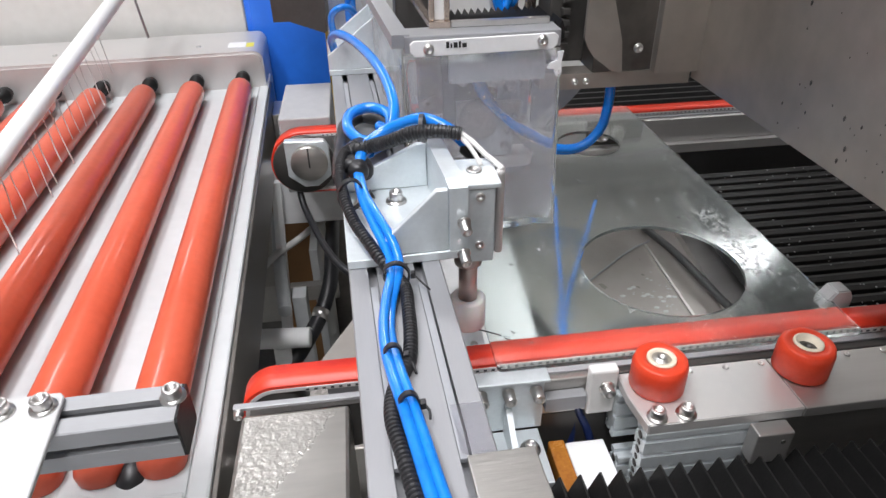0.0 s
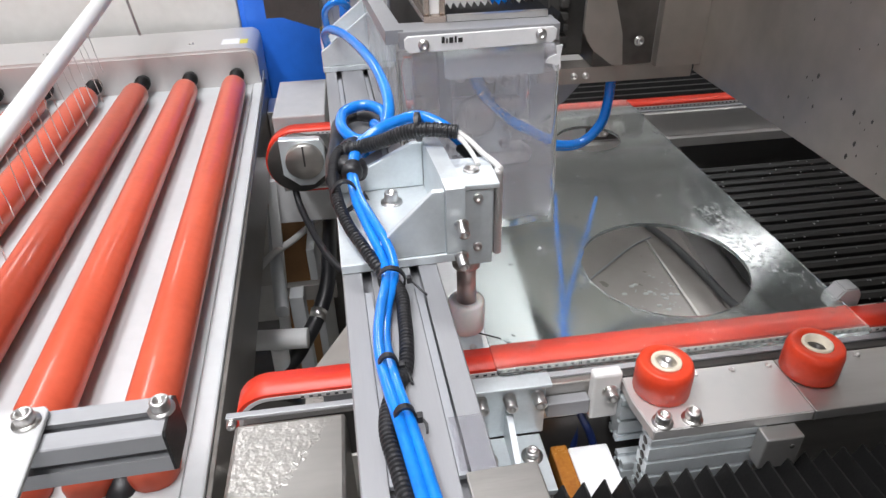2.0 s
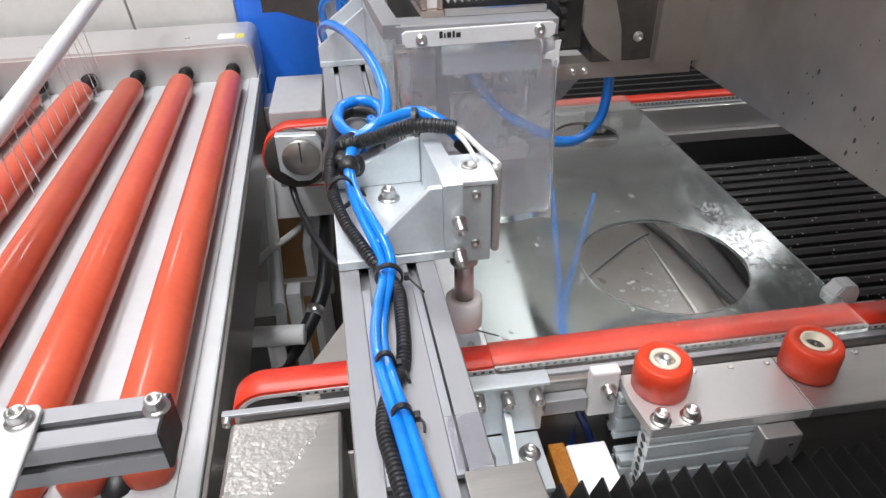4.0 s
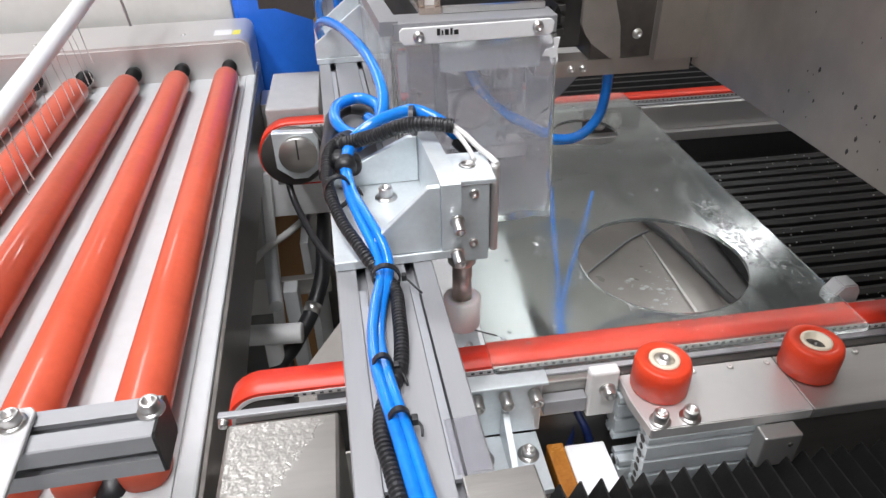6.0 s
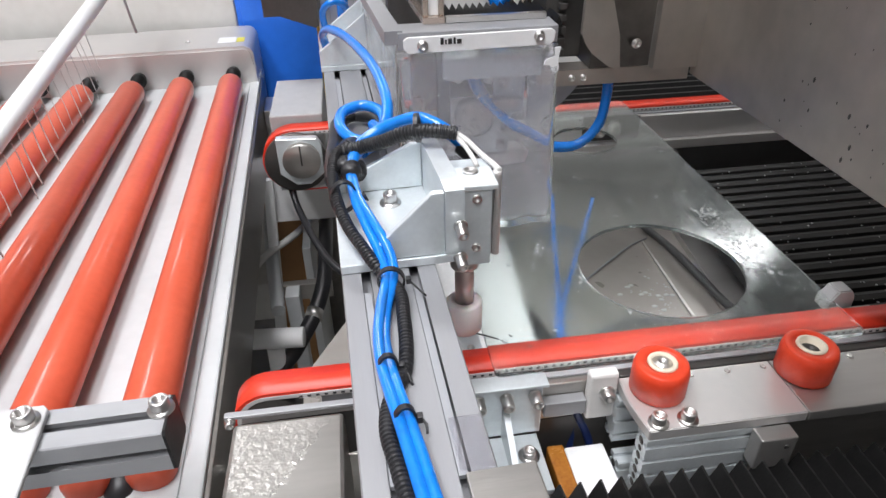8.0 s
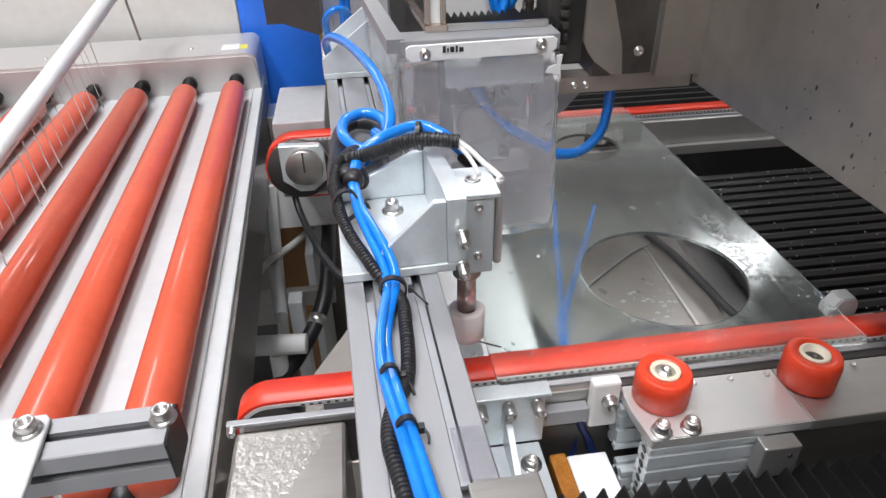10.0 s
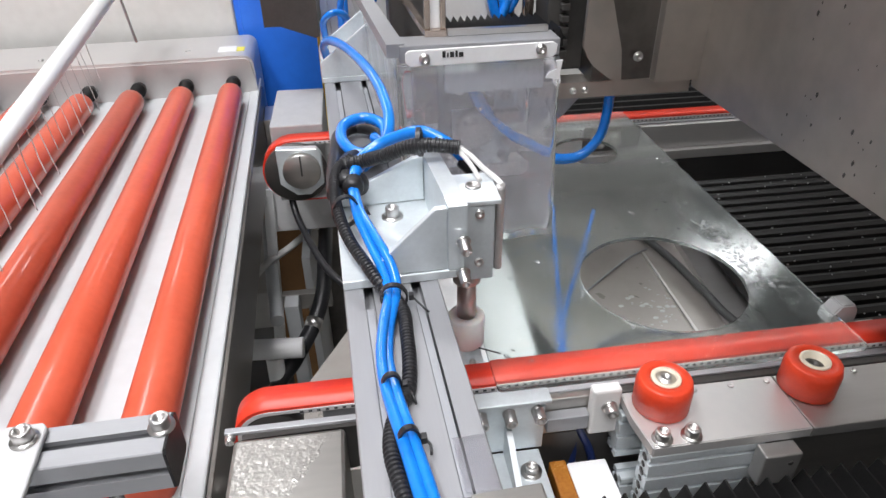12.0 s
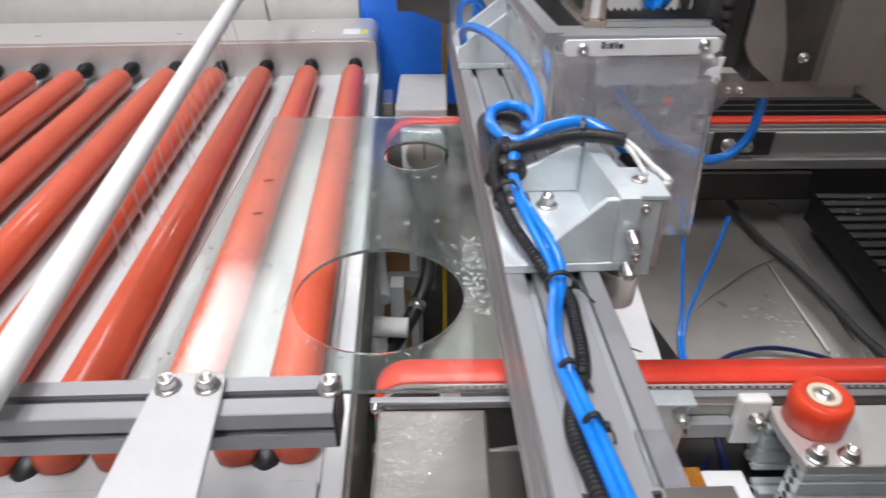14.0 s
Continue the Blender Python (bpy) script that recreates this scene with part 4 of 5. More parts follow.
part("pan_rib", bm, "mid", pan, "pale raised rib in the pan")

# Thin dark line on the pan floor, built as a wire.
bm = B()
tube(bm, [(0.338, 0.832, 0.7515), (0.40, 0.884, 0.753), (0.483, 0.949, 0.753), (0.53, 0.975, 0.752)], 0.0016, 8)
part("dark_line", bm, "strip", pan, "thin dark line lying across the pan")
cable = thing("pan_cable", (0.54, 0.95, 0.765), "black cable lying across the drip pan", "cable")
bm = B()
tube(bm, [(0.50, 1.30, 0.80), (0.517, 1.209, 0.775), (0.520, 1.032, 0.770), (0.543, 0.913, 0.770), (0.554, 0.813, 0.770), (0.562, 0.740, 0.770), (0.60, 0.62, 0.77)], 0.0065, 12)
part("cable", bm, "teeth", cable)
bm = B()
tube(bm, [(0.30, 0.66, 0.756), (0.343, 0.718, 0.757), (0.392, 0.740, 0.757), (0.435, 0.744, 0.757), (0.478, 0.731, 0.757), (0.509, 0.712, 0.757), (0.55, 0.66, 0.757)], 0.0035, 10)
part("cable", bm, "navy", cable, "navy cable")
drop = thing("air_lines", (0.305, 0.76, 0.77), "thin blue air lines dropping into the pan", "hose")
bm = B()
tube(bm, [(0.300, 0.845, 0.93), (0.302, 0.825, 0.87), (0.304, 0.79, 0.80), (0.296, 0.755, 0.765), (0.285, 0.70, 0.757)], 0.0028, 10)
part("air_tube", bm, "blue", drop)
bm = B()
tube(bm, [(0.355, 0.825, 0.93), (0.340, 0.81, 0.87), (0.318, 0.79, 0.80), (0.302, 0.757, 0.765), (0.292, 0.70, 0.757)], 0.0028, 10)
part("air_tube", bm, "blue", drop)
wb = thing("white_stop", (0.535, 0.555, 0.93), "white plastic end stop beside the belt", "stop")
bm = B()
# White block given plain grey, which puts its shading into the colour.
prism(bm, [(0.520, 0.928), (0.520, 0.940), (0.530, 0.956), (0.546, 0.956), (0.552, 0.946), (0.552, 0.928)], "y", 0.536, 0.556)
bmesh.ops.bevel(bm, geom=list(bm.edges), offset=0.0015, segments=2, affect="EDGES")
part("block", bm, "grey_plastic", wb)
bm = B()
box(bm, 0.505, 0.57, 0.531, 0.5335, 0.86, 0.936, 0.0005)
part("holder", bm, "stainless", wb)

# ---------------------------------------------------------------- glass sheet
GX0, GX1, GY0, GY1, GZ = 0.138, 0.526, 0.483, 1.160, 0.9405
GT = 0.005
sheet = thing("glass_sheet", (GX0, GY0, GZ), "clear wet glass sheet with two round holes", "glass")


def sheet_by_cut(w, d, t, holes):
    """The sheet as outline and holes filled flat, then given its thickness."""
    bm = B()
    edges = []
    cr, loop = 0.006, []
    for cx, cy, a0 in ((cr, cr, 180), (w - cr, cr, 270), (w - cr, d - cr, 0), (cr, d - cr, 90)):
        loop += [bm.verts.new((cx + cr * math.cos(radians(a0 + a)), cy + cr * math.sin(radians(a0 + a)), 0)) for a in range(0, 91, 15)]
    n = len(loop)
    edges += [bm.edges.new((loop[i], loop[(i + 1) % n])) for i in range(n)]
    for cx, cy, r in holes:
        ring = [bm.verts.new((cx + r * math.cos(math.tau * k / 72), cy + r * math.sin(math.tau * k / 72), 0)) for k in range(72)]
        edges += [bm.edges.new((ring[i], ring[(i + 1) % 72])) for i in range(72)]
    bmesh.ops.triangle_fill(bm, use_beauty=True, use_dissolve=False, edges=edges)
    faces = list(bm.faces)
    r = bmesh.ops.extrude_face_region(bm, geom=faces)
    bmesh.ops.translate(bm, verts=[v for v in r["geom"] if isinstance(v, bmesh.types.BMVert)], vec=(0, 0, t))
    bmesh.ops.recalc_face_normals(bm, faces=bm.faces)
    return bm


HOLES = [(0.230, 0.146, 0.0955), (0.262, 0.515, 0.052)]
pane = part("pane", sheet_by_cut(GX1 - GX0, GY1 - GY0, GT, HOLES), "glass", sheet, local=True)
pane.visible_shadow = False


for mx, my in ((0.038, 0.425), (0.044, 0.327)):
    bm = B()
    prism(bm, [(mx, my), (mx + 0.014, my + 0.002), (mx + 0.014, my + 0.005), (mx, my + 0.003)], "z", GT + 0.0002, GT + 0.0008)
    part("mark", bm, "ink", sheet, "small black marker stroke", local=True)


def in_hole(x, y, pad):
    return any((x - cx) ** 2 + (y - cy) ** 2 < (r + pad) ** 2 for cx, cy, r in HOLES)


bm = B()
rr = random.Random(3)
for k in range(640):
    if k < 250:
        x, y = rr.gauss(0.345, 0.014), rr.uniform(0.11, 0.27)
        r = rr.uniform(0.0009, 0.0026)
    elif k < 490:
        x, y = 0.384 - abs(rr.gauss(0, 0.016)), rr.uniform(0.03, 0.60)
        r = rr.uniform(0.0006, 0.0017)
    elif k < 530:
        a = rr.uniform(0, math.tau)
        x, y = 0.230 + math.cos(a) * rr.uniform(0.096, 0.108), 0.146 + math.sin(a) * rr.uniform(0.096, 0.108)
        r = rr.uniform(0.0010, 0.0022)
    else:
        x, y = rr.uniform(0.01, 0.37), rr.uniform(0.03, 0.64)
        r = rr.uniform(0.0010, 0.0034)
    if in_hole(x, y, r) or not (r < x < GX1 - GX0 - r and r < y < GY1 - GY0 - r):
        continue
    bmesh.ops.create_icosphere(bm, subdivisions=2 if r > 0.002 else 1, radius=r, matrix=Matrix.Translation((x, y, GT)) @ pose(0, 0, 0, 0, 0, rr.uniform(0, 180)) @ Matrix.Diagonal((rr.uniform(1, 1.9), 1, 0.22, 1)))
for f in bm.faces:
    f.smooth = True
wd = part("water_film", bm, "drop", sheet, "water drops and streaks on the glass", local=True, label_kind="stuff")
wd.visible_shadow = False

# ---------------------------------------------------------------- spindle carriage with film curtain
car = thing("spindle_carriage", (0.17, 0.80, 1.15), "machine carriage behind a clear film splash curtain", "machine")
bm = B()
prism(bm, [(0.086, 1.180), (0.091, 1.1745), (0.252, 1.1765), (0.257, 1.181), (0.258, 1.191), (0.253, 1.1945), (0.090, 1.1925), (0.086, 1.189)], "y", 0.7565, 0.7595)
bmesh.ops.bevel(bm, geom=list(bm.edges), offset=0.0006, segments=1, affect="EDGES")
strip = part("label_strip", bm, "label", car, "white painted clamping strip")
for sx, sz in ((0.107, 1.183), (0.239, 1.187)):
    screw(strip, (sx, 0.7563, sz), (0, -1, 0), r=0.0048, head=0.004, washer=0.0062)
bm = B()
for k, (a, w, h) in enumerate(((0.127, 0.0035, 0.007), (0.132, 0.002, 0.005), (0.1355, 0.0045, 0.006), (0.1415, 0.0025, 0.007), (0.1455, 0.005, 0.005))):
    box(bm, a, a + w, 0.7558, 0.7564, 1.1835, 1.1835 + h, 0)
part("marking", bm, "ink", strip, "black handwritten marking, unreadable")
bm = B()
box(bm, 0.080, 0.262, 0.7605, 0.80, 1.178, 1.197, 0.001)
part("frame_bar", bm, "alux", car, "aluminium frame bar")
bm = B()
prism(bm, [(0.066, 0.762), (0.086, 0.762), (0.058, 1.08), (0.040, 1.08)], "z", 1.184, 1.199)
part("frame_bar", bm, "alux", car)
# film: slightly waved sheets
def film_sheet(p0, p1, z0, z1, wave, name, mat="film", lean=0.0):
    bm = B()
    n, m = 26, 12
    grid = []
    d = (Vector(p1) - Vector(p0))
    nrm = Vector((-d.y, d.x, 0)).normalized()
    for j in range(m + 1):
        row = []
        for i in range(n + 1):
            u, v = i / n, j / m
            off = wave * (1 - v) * (math.sin(u * 9 + v * 2) + 0.5 * math.sin(u * 23 + v * 5))
            q = Vector(p0) + d * u + nrm * (off - lean * (1 - v))
            row.append(bm.verts.new((q.x, q.y, z0 + (z1 - z0) * v)))
        grid.append(row)
    for j in range(m):
        for i in range(n):
            bm.faces.new((grid[j][i], grid[j][i + 1], grid[j + 1][i + 1], grid[j + 1][i])).smooth = True
    r = bmesh.ops.solidify(bm, geom=list(bm.faces), thickness=0.0006)
    ob = part(name, bm, mat, car, "clear plastic film curtain with water specks")
    ob.visible_shadow = False
    return ob


film_sheet((0.0775, 0.7600, 0), (0.2625, 0.7600, 0), 0.955, 1.177, 0.0038, "film_curtain", lean=0.028)
film_sheet((0.050, 1.06, 0), (0.0765, 0.7610, 0), 0.97, 1.185, 0.0025, "film_curtain")
bm = B()
rr = random.Random(5)
for k in range(280):
    x, z = rr.uniform(0.09, 0.258), 1.15 - abs(rr.gauss(0, 0.09))
    if z < 0.955:
        continue
    bmesh.ops.create_icosphere(bm, subdivisions=1, radius=rr.uniform(0.0006, 0.0017), matrix=Matrix.Translation((x, 0.7570 - 0.028 * (1.177 - z) / 0.222, z)) @ Matrix.Diagonal((1, 0.5, 1, 1)))
part("water_specks", bm, "drop", car, "water specks on the film", label_kind="stuff")
bm = B()
prism(bm, [(0.2655, 1.1735), (0.258, 1.1725), (0.2595, 1.163), (0.250, 1.160), (0.2465, 1.1535), (0.255, 1.1525), (0.2565, 1.146), (0.2625, 1.1405), (0.265, 1.149), (0.2632, 1.158)], "y", 0.7565, 0.7590)
part("torn_tape", bm, "label", car, "scrap of white tape")
bm = B()
box(bm, 0.135, 0.256, 0.786, 0.792, 1.130, 1.177, 0.001)
part("cover_plate", bm, "zinc", car, "grey cover plate behind the film")
bm = B()
prism(bm, [(0.116, 1.174), (0.140, 1.173), (0.149, 1.152), (0.121, 1.155)], "y", 0.798, 0.801)
part("red_tag", bm, "belt", car, "red tag behind the film")
# spindle housing behind the film
bm = B()
box(bm, 0.135, 0.250, 0.86, 1.00, 0.985, 1.125, 0.004)
part("spindle_housing", bm, "zinc", car, "bare metal spindle housing")
bm = B()
lathe(bm, (0.19, 0.858, 1.05), (0, -1, 0), [(0, 0), (0, 0.028), (0.012, 0.028), (0.014, 0.022), (0.014, 0)], 28)
part("flange", bm, "steel", car)
for sx, sz in ((0.15, 1.10), (0.235, 1.10), (0.15, 1.0), (0.235, 1.0)):
    screw(car, (sx, 0.8598, sz), (0, -1, 0), r=0.006, head=0.007, washer=0.009)
bm = B()
lathe(bm, (0.19, 0.93, 0.9845), (0, 0, -1), [(0, 0), (0, 0.03), (0.008, 0.03), (0.012, 0.018), (0.02, 0.016), (0.022, 0)], 28)
part("chuck", bm, "steel", car)
bm = B()
box(bm, 0.085, 0.265, 0.985, 1.05, 1.126, 1.40, 0.003)
part("column", bm, "darksteel", car)
bm = B()
prism(bm, [(0.100, 1.02), (0.112, 0.79), (0.137, 0.79), (0.137, 0.80), (0.120, 0.80), (0.108, 1.02)], "z", 1.1975, 1.2045)
part("guard_frame", bm, "copper", car, "thin metal guard frame")
bm = B()
box(bm, 0.113, 0.119, 0.795, 0.808, 1.2047, 1.33, 0.001)
part("guard_post", bm, "copper", car)
bm = B()
box(bm, 0.131, 0.137, 0.795, 0.808, 1.2047, 1.33, 0.001)
part("guard_post", bm, "copper", car)
bm = B()
box(bm, 0.1193, 0.1307, 0.800, 0.803, 1.2047, 1.33, 0.0005)
part("guard_pane", bm, "label", car, "pale sheet between the guard posts")
bm = B()
box(bm, 0.138, 0.256, 0.790, 0.798, 1.1975, 1.2045, 0.001)
part("guard_bar", bm, "steel", car)
for k in range(16):
    bm = B()
    a = 0.138 + k * 0.0088
    prism(bm, [(a, 1.188), (a + 0.0044, 1.1975), (a + 0.0088, 1.188), (a + 0.0088, 1.176), (a, 1.176)], "y", 0.801, 0.886)
    part("fold", bm, "rubber", car)
bm = B()
box(bm, 0.150, 0.214, 0.905, 0.98, 1.127, 1.30, 0.003)
part("valve_box", bm, "white", car, "white valve box above the bellows")
for pts in ([(0.205, 0.897, 1.30), (0.209, 0.893, 1.225), (0.218, 0.891, 1.193), (0.230, 0.893, 1.215), (0.236, 0.897, 1.30)], [(0.222, 0.900, 1.30), (0.226, 0.897, 1.215), (0.233, 0.898, 1.199), (0.247, 0.900, 1.23), (0.252, 0.90, 1.30)]):
    bm = B()
    tube(bm, pts, 0.0065, 12)
    part("air_tube", bm, "blue", car, "blue air tube above the bellows")
bm = B()
rod(bm, (0.258, 0.893, 1.190), (0.259, 0.893, 1.235), 0.0075, 16)
part("fitting", bm, "copper", car, "brass push-in fitting")
for q in ((0.150, 0.190, 0.856, 0.862, 1.030, 1.075), (0.205, 0.272, 0.862, 0.895, 1.000, 1.018), (0.195, 0.272, 0.862, 0.895, 0.962, 0.984), (0.218, 0.262, 0.862, 0.90, 1.045, 1.110), (0.115, 0.150, 0.862, 0.90, 0.97, 1.12)):
    bm = B()
    box(bm, *q, 0.003)
    part("clamp_piece", bm, "bright", car)
for q, mt in (((0.100, 0.128, 0.80, 0.83, 1.085, 1.150), "copper"), ((0.128, 0.146, 0.80, 0.806, 1.06, 1.165), "darksteel"), ((0.150, 0.215, 0.845, 0.857, 1.082, 1.124), "darksteel"),
              ((0.160, 0.185, 0.835, 0.850, 1.010, 1.028), "steel"), ((0.212, 0.246, 0.835, 0.850, 1.062, 1.078), "steel"), ((0.100, 0.118, 0.84, 0.86, 0.99, 1.07), "darksteel"),
              ((0.176, 0.200, 0.84, 0.857, 0.965, 1.004), "darksteel")):
    bm = B()
    box(bm, *q, 0.002)
    part("clamp_piece", bm, mt, car)
for sx, sz in ((0.165, 1.112), (0.205, 1.108), (0.228, 1.100), (0.245, 1.112), (0.14, 1.03), (0.235, 1.035)):
    screw(car, (sx, 0.842, sz), (0, -1, 0), r=0.005, head=0.008, washer=0.0075)
hs = thing("supply_tube", (0.30, 0.83, 1.02), "blue air tube looping from the carriage to the rail", "hose")
bm = B()
tube(bm, [(0.180, 0.835, 1.115), (0.192, 0.83, 1.090), (0.219, 0.83, 1.063), (0.252, 0.825, 1.038), (0.286, 0.822, 1.022), (0.322, 0.822, 1.022), (0.346, 0.822, 1.045), (0.352, 0.820, 1.075), (0.352, 0.818, 1.109)], 0.0058, 14)
part("air_tube", bm, "blue", hs)
bm = B()
tube(bm, [(0.186, 0.850, 1.115), (0.200, 0.845, 1.085), (0.226, 0.842, 1.056), (0.256, 0.836, 1.030), (0.288, 0.834, 1.013), (0.326, 0.833, 1.014), (0.352, 0.832, 1.040), (0.358, 0.830, 1.075), (0.357, 0.826, 1.109)], 0.0058, 14)
part("air_tube", bm, "blue", hs)

# ---------------------------------------------------------------- hood
hood = thing("machine_hood", (0.45, 0.6, 1.12), "stained stainless machine hood with water drops", "hood")
bm = B()
box(bm, 0.452, 0.470, -0.6, 0.800, 1.118, 2.0, 0)
side = part("side_panel", bm, "hood", hood)
bm = B()
rr = random.Random(9)
for k in range(90):
    y, z = rr.uniform(0.25, 0.62), rr.uniform(1.13, 1.36)
    r = rr.choice((0.0007, 0.001, 0.0014, 0.002))
    bmesh.ops.create_icosphere(bm, subdivisions=1, radius=r, matrix=Matrix.Translation((0.4518, y, z)) @ Matrix.Diagonal((0.5, 0.8, 1.5, 1)))
part("water_drops", bm, "darksteel", side, "dark water drops on the panel", label_kind="stuff")
bm = B()
box(bm, 0.3945, 0.4518, 0.786, 0.80, 1.1305, 2.0, 0)
part("back_panel", bm, "hood", hood)
# Column takes a darker steel to stand in for the hood's shadow.
bm = B()
box(bm, 0.318, 0.3943, 0.7995, 0.90, 1.1315, 2.0, 0.0008)
part("column", bm, "skirt", hood, "folded sheet column")
bm = B()
prism(bm, [(0.303, 1.235), (0.302, 1.176), (0.308, 1.164), (0.317, 1.152), (0.341, 1.134), (0.355, 1.131), (0.350, 1.171), (0.330, 1.235)], "y", 0.793, 0.7995)
part("gusset", bm, "hood", hood, "pale folded gusset")
bm = B()
prism(bm, [(0.256, 1.110), (0.256, 1.130), (0.446, 1.130), (0.4515, 1.124), (0.4515, 1.110)], "y", 0.803, 0.835)
bar = part("lower_bar", bm, "hood", hood, "bare steel bar with two bolts")
for sx in (0.2975, 0.3125):
    screw(bar, (sx, 0.8028, 1.120), (0, -1, 0), r=0.0032, head=0.004, washer=0.0042)
screw(hood, (0.371, 0.7915, 1.162), (0, -1, 0), r=0.0045, head=0.004, washer=0.006)
bm = B()
prism(bm, [(0.258, 1.1095), (0.330, 1.1095), (0.300, 1.075), (0.258, 1.045)], "y", 0.838, 0.842)
part("flap", bm, "strip", hood)
for k in range(9):
    bm = B()
    box(bm, 0.284, 0.294, 0.83, 0.8415, 1.14 + k * 0.014, 1.148 + k * 0.014, 0.001)
    part("rack_tooth", bm, "darksteel", hood)
bm = B()
box(bm, 0.27, 0.33, 0.842, 0.90, 1.134, 1.5, 0.003)
part("post", bm, "darksteel", hood)
# Unseen roof, added and sized to keep lamp light off the right side.
bm = B()
box(bm, 0.245, 1.585, -0.58, 0.86, 1.62, 1.64, 0.002)
part("shade_roof", bm, "hood", hood)
# Unseen end wall, added beside the shade roof.
bm = B()
box(bm, 1.59, 1.61, -0.6, 1.61, 0.0, 1.999, 0.002)
part("unseen_far_panel", bm, "hood", hood)

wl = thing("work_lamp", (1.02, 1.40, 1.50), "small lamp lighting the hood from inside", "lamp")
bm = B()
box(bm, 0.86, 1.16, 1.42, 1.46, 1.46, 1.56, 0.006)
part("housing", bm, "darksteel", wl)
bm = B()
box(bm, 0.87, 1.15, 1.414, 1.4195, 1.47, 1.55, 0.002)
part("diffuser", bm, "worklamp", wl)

# bellows behind the rear belt
rear_bel = thing("rear_bellows", (0.7, 1.3, 0.90), "black folded cover behind the rear belt", "bellows", "folded way covers")
for k in range(6):
    a = 1.165 + k * 0.03
    bm = B()
    prism(bm, [(a, 0.925), (a + 0.013, 0.945), (a + 0.020, 0.945), (a + 0.03, 0.925), (a + 0.03, 0.89), (a, 0.89)], "x", 0.20, 1.38)
    part("fold", bm, "rubber", rear_bel)
bm = B()
box(bm, 0.15, 1.385, 1.165, 1.345, 0.80, 0.889, 0.003)
part("rail", bm, "stainless", rear_bel)

# ---------------------------------------------------------------- behind and between the machines
bg = thing("blue_cabinet", (-0.15, 2.0, 0.0), "blue painted machine cabinet behind the conveyor", "cabinet")
bm = B()
prism(bm, [(-0.2535, 0.02), (0.02, 0.02), (0.02, 1.2), (-0.05, 1.30), (-0.2535, 1.38)], "y", 1.804, 2.30)
part("body", bm, "bluepanel", bg)
bm = B()
box(bm, -0.240, 0.005, 1.796, 1.8035, 0.10, 1.12, 0.003)
part("door", bm, "bluepanel", bg)
yp = thing("yellow_post", (-0.042, 1.51, 0.0), "slim yellow painted post behind the beam", "post")
bm = B()
box(bm, -0.042, -0.030, 1.50, 1.52, 0.0, 1.30, 0.002)
part("post", bm, "yellow", yp)
dk = thing("dark_hood", (-0.09, 1.35, 1.07), "dark sheet-metal cover behind the beam", "cover")
bm = B()
prism(bm, [(-0.128, 1.092), (-0.098, 1.092), (-0.034, 1.068), (-0.028, 1.072), (-0.028, 1.6), (-0.128, 1.6)], "y", 1.32, 1.50)
part("cover", bm, "darksteel", dk)
cs = thing("washer_casing", (-1.0, 2.2, 0.0), "pale casing of the washing machine", "machine")
bm = B()
box(bm, -2.6, -0.255, 1.80, 3.2, 0.0, 1.75, 0.006)
part("casing", bm, "casing", cs)
bm = B()
box(bm, -0.38, 1.6, 2.6, 2.7, 0.0, 2.6, 0.006)
tagged(part("panel", bm, "casing", cs))

low = thing("under_frame", (-0.08, 1.1, 0.0), "white pipework and steel frame between the machines", "frame")
bm = B()
rod(bm, (-0.30, 1.041, 0.56), (-0.113, 1.026, 0.56), 0.020, 24)
part("pipe", bm, "pipe", low, "white plastic drain pipe")
bm = B()
rod(bm, (-0.172, 1.035, 0.539), (-0.185, 1.03, 0.02), 0.017, 24)
part("pipe", bm, "pipe", low)
bm = B()
tube(bm, [(-0.235, 1.62, 0.66), (-0.222, 1.56, 0.60), (-0.190, 1.28, 0.58), (-0.165, 1.10, 0.572)], 0.014, 16)
part("pipe", bm, "bed", low)
bm = B()
tube(bm, [(-0.230, 1.20, 0.60), (-0.196, 1.272, 0.60), (-0.149, 1.323, 0.605), (-0.107, 1.378, 0.61), (-0.06, 1.45, 0.6)], 0.008, 12)
part("tube", bm, "white", low, "white tube")
bm = B()
tube(bm, [(-0.05, 1.50, 0.66), (-0.065, 1.402, 0.62), (-0.070, 1.274, 0.60), (-0.076, 1.188, 0.57), (-0.101, 1.126, 0.53), (-0.139, 1.061, 0.50), (-0.175, 1.02, 0.47), (-0.20, 0.95, 0.40)], 0.0165, 16)
hz = part("drain_hose", bm, "black", low, "black drain hose")
bm = B()
lathe(bm, (-0.096, 1.137, 0.538), (-0.30, -0.82, -0.42), [(0, 0), (0, 0.018), (0.02, 0.018), (0.02, 0)], 20)
part("hose_clamp", bm, "steel", hz)
bm = B()
tube(bm, [(-0.112, 1.16, 0.86), (-0.106, 1.147, 0.83), (-0.099, 1.125, 0.80), (-0.079, 1.063, 0.785), (-0.049, 0.975, 0.78), (-0.019, 0.924, 0.775), (0.02, 0.90, 0.76)], 0.0062, 12)
part("cable", bm, "black", low, "black cable")
bm = B()
box(bm, -0.215, -0.130, 1.45, 1.47, 0.0, 0.64, 0.002)
part("board", bm, "card", low, "brown board")
bm = B()
box(bm, -0.118, -0.100, 1.25, 1.55, 0.10, 0.62, 0.002)
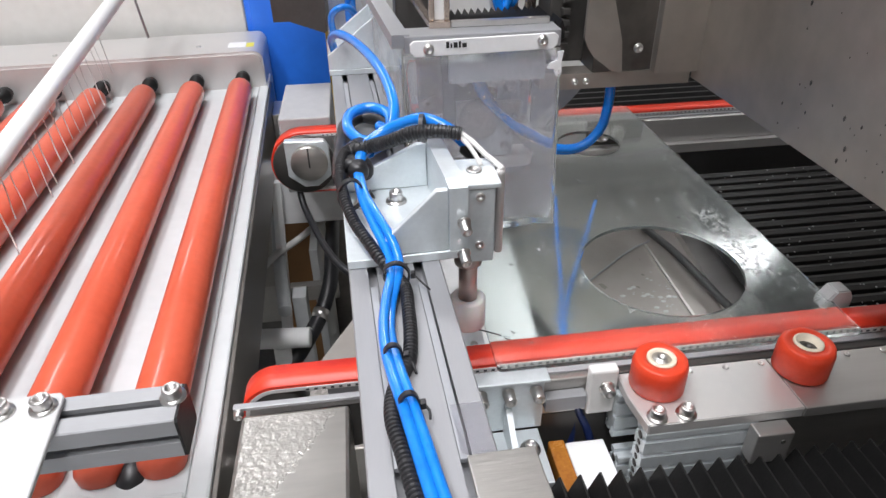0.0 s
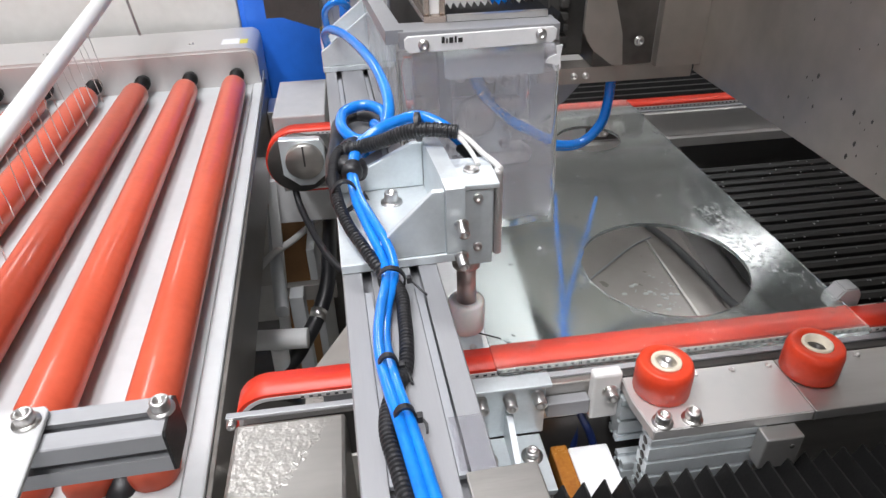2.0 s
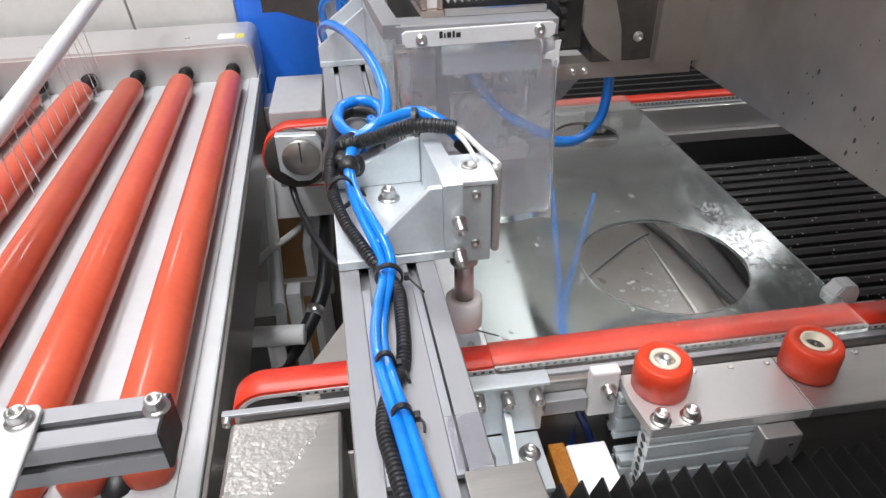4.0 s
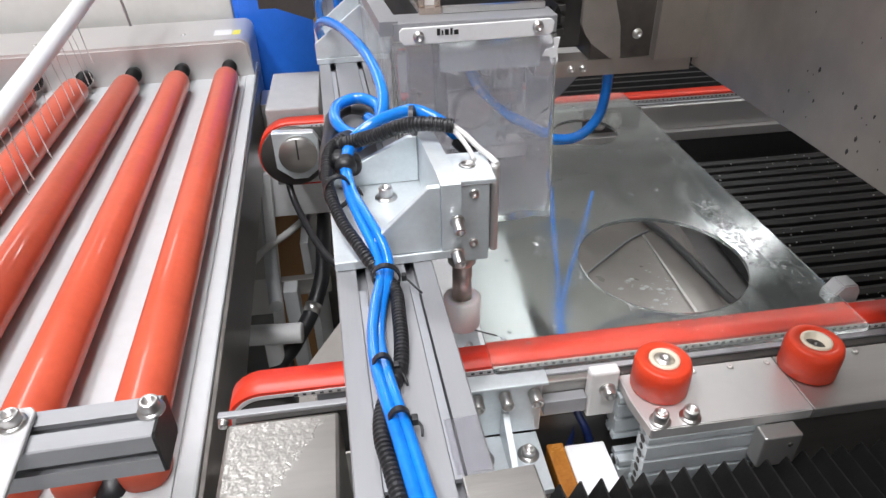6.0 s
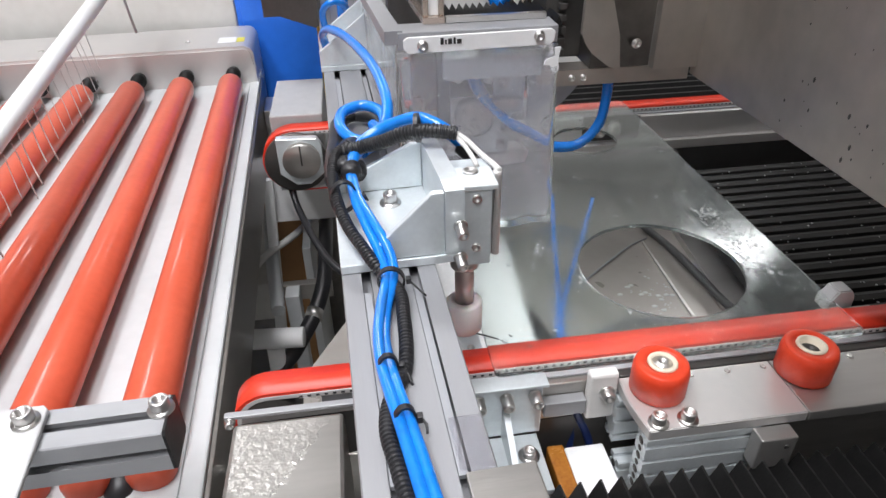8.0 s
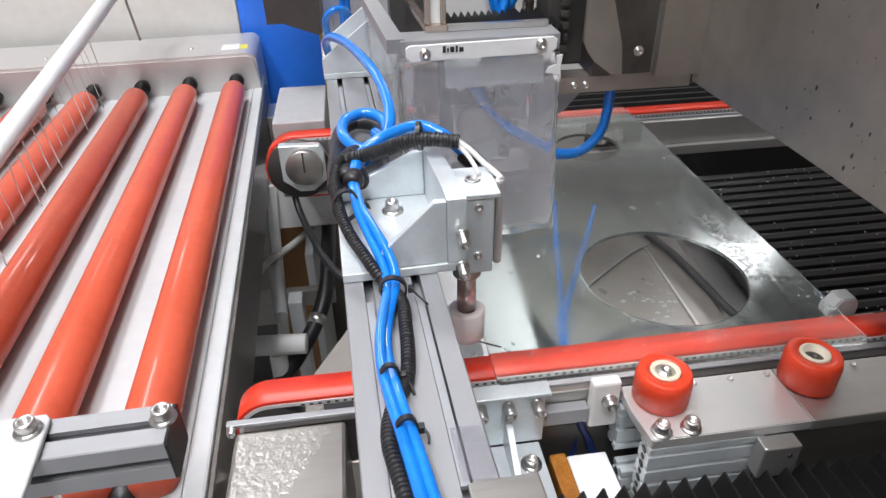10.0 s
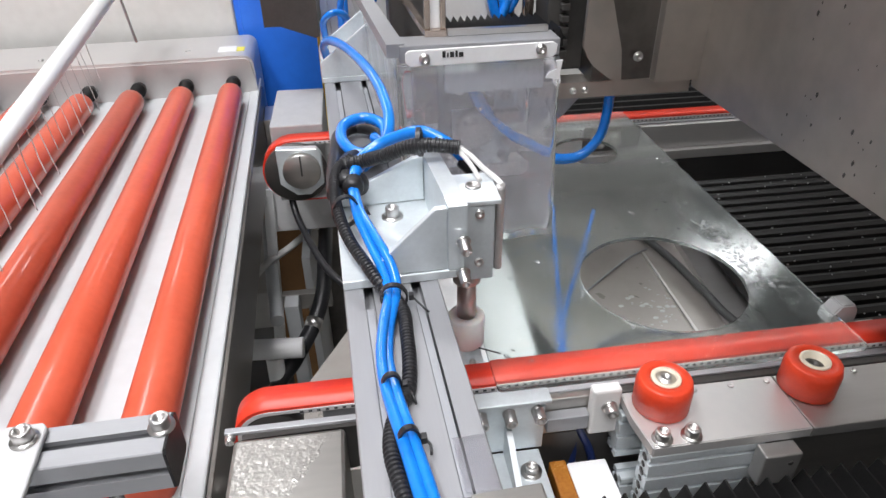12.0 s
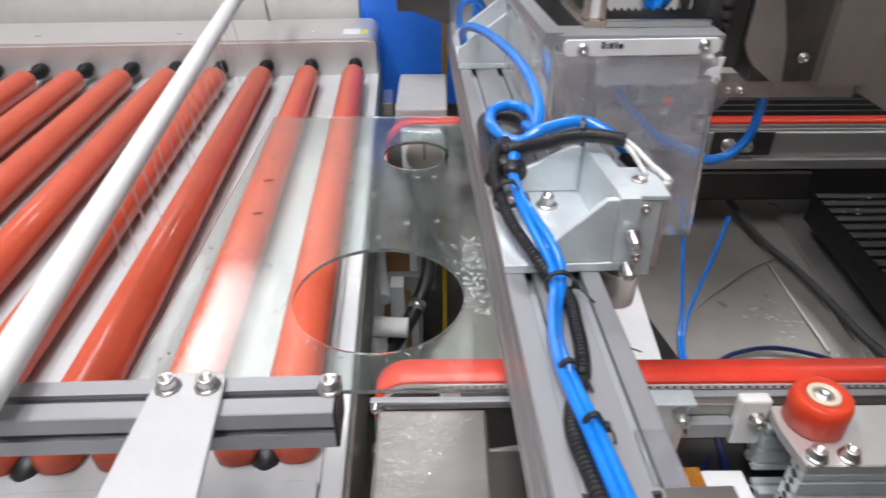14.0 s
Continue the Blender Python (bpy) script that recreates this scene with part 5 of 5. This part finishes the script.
part("upright", bm, "bed", low)
bm = B()
box(bm, -0.165, -0.06, 1.20, 1.22, 0.52, 0.56, 0.002)
part("crosspiece", bm, "stainless", low)
bm = B()
box(bm, -0.158, -0.128, 1.16, 1.20, 0.10, 0.56, 0.002)
part("upright", bm, "bed", low)
bm = B()
box(bm, -0.190, 0.10, 1.32, 1.39, 0.650, 0.780, 0.003)
part("crossmember", bm, "label", low, "pale steel crossmember")
bm = B()
prism(bm, [(-0.180, 0.77), (-0.160, 0.77), (-0.190, 0.36), (-0.216, 0.36)], "y", 1.290, 1.304)
part("brace", bm, "label", low, "pale leaning brace")
bm = B()
box(bm, -0.12, 0.0, 0.50, 0.54, 0.45, 0.70, 0.003)
part("crossmember", bm, "darksteel", low)
# Added backing; makes the gap dark and hides the blue cabinet.
bm = B()
box(bm, -0.245, 0.03, 1.605, 1.612, 0.0, 0.80, 0.001)
part("backing_sheet", bm, "skirt", low, "dull sheet added to close off the gap behind the pipework")


def motions():
    """The sheet leaves over the rollers once the stop lifts; the rollers turn under it."""
    shift = [(0, 0), (12.5, 0), (12.6, -0.002), (12.7, -0.010), (12.8, -0.026), (12.9, -0.047), (13.0, -0.079), (13.1, -0.118), (13.2, -0.162), (13.3, -0.205), (13.4, -0.246),
             (13.5, -0.286), (13.6, -0.327), (13.7, -0.367), (13.8, -0.407), (13.9, -0.447), (14.0, -0.487)]
    walk(sheet, [(t, pose(GX0 + dx, GY0, GZ)) for t, dx in shift])
    lift = [(0, 0), (12.5, 0), (12.6, 0.004), (12.7, 0.030), (12.8, 0.0475), (12.9, 0.0475), (14.0, 0.0475)]
    walk(pin, [(t, pose(-0.001, 0, 0.957 - 1.05 + dz)) for t, dz in lift])
    for k, ob in enumerate(ROLLERS):
        rows = [(0, pose(-PITCH * k, 0, ROLLER_Z)), (12.5, pose(-PITCH * k, 0, ROLLER_Z))]
        for t, dx in shift[2:]:
            rows.append((t, pose(-PITCH * k, 0, ROLLER_Z, 0, math.degrees(dx / ROLLER_R), 0)))
        walk(ob, rows)


motions()
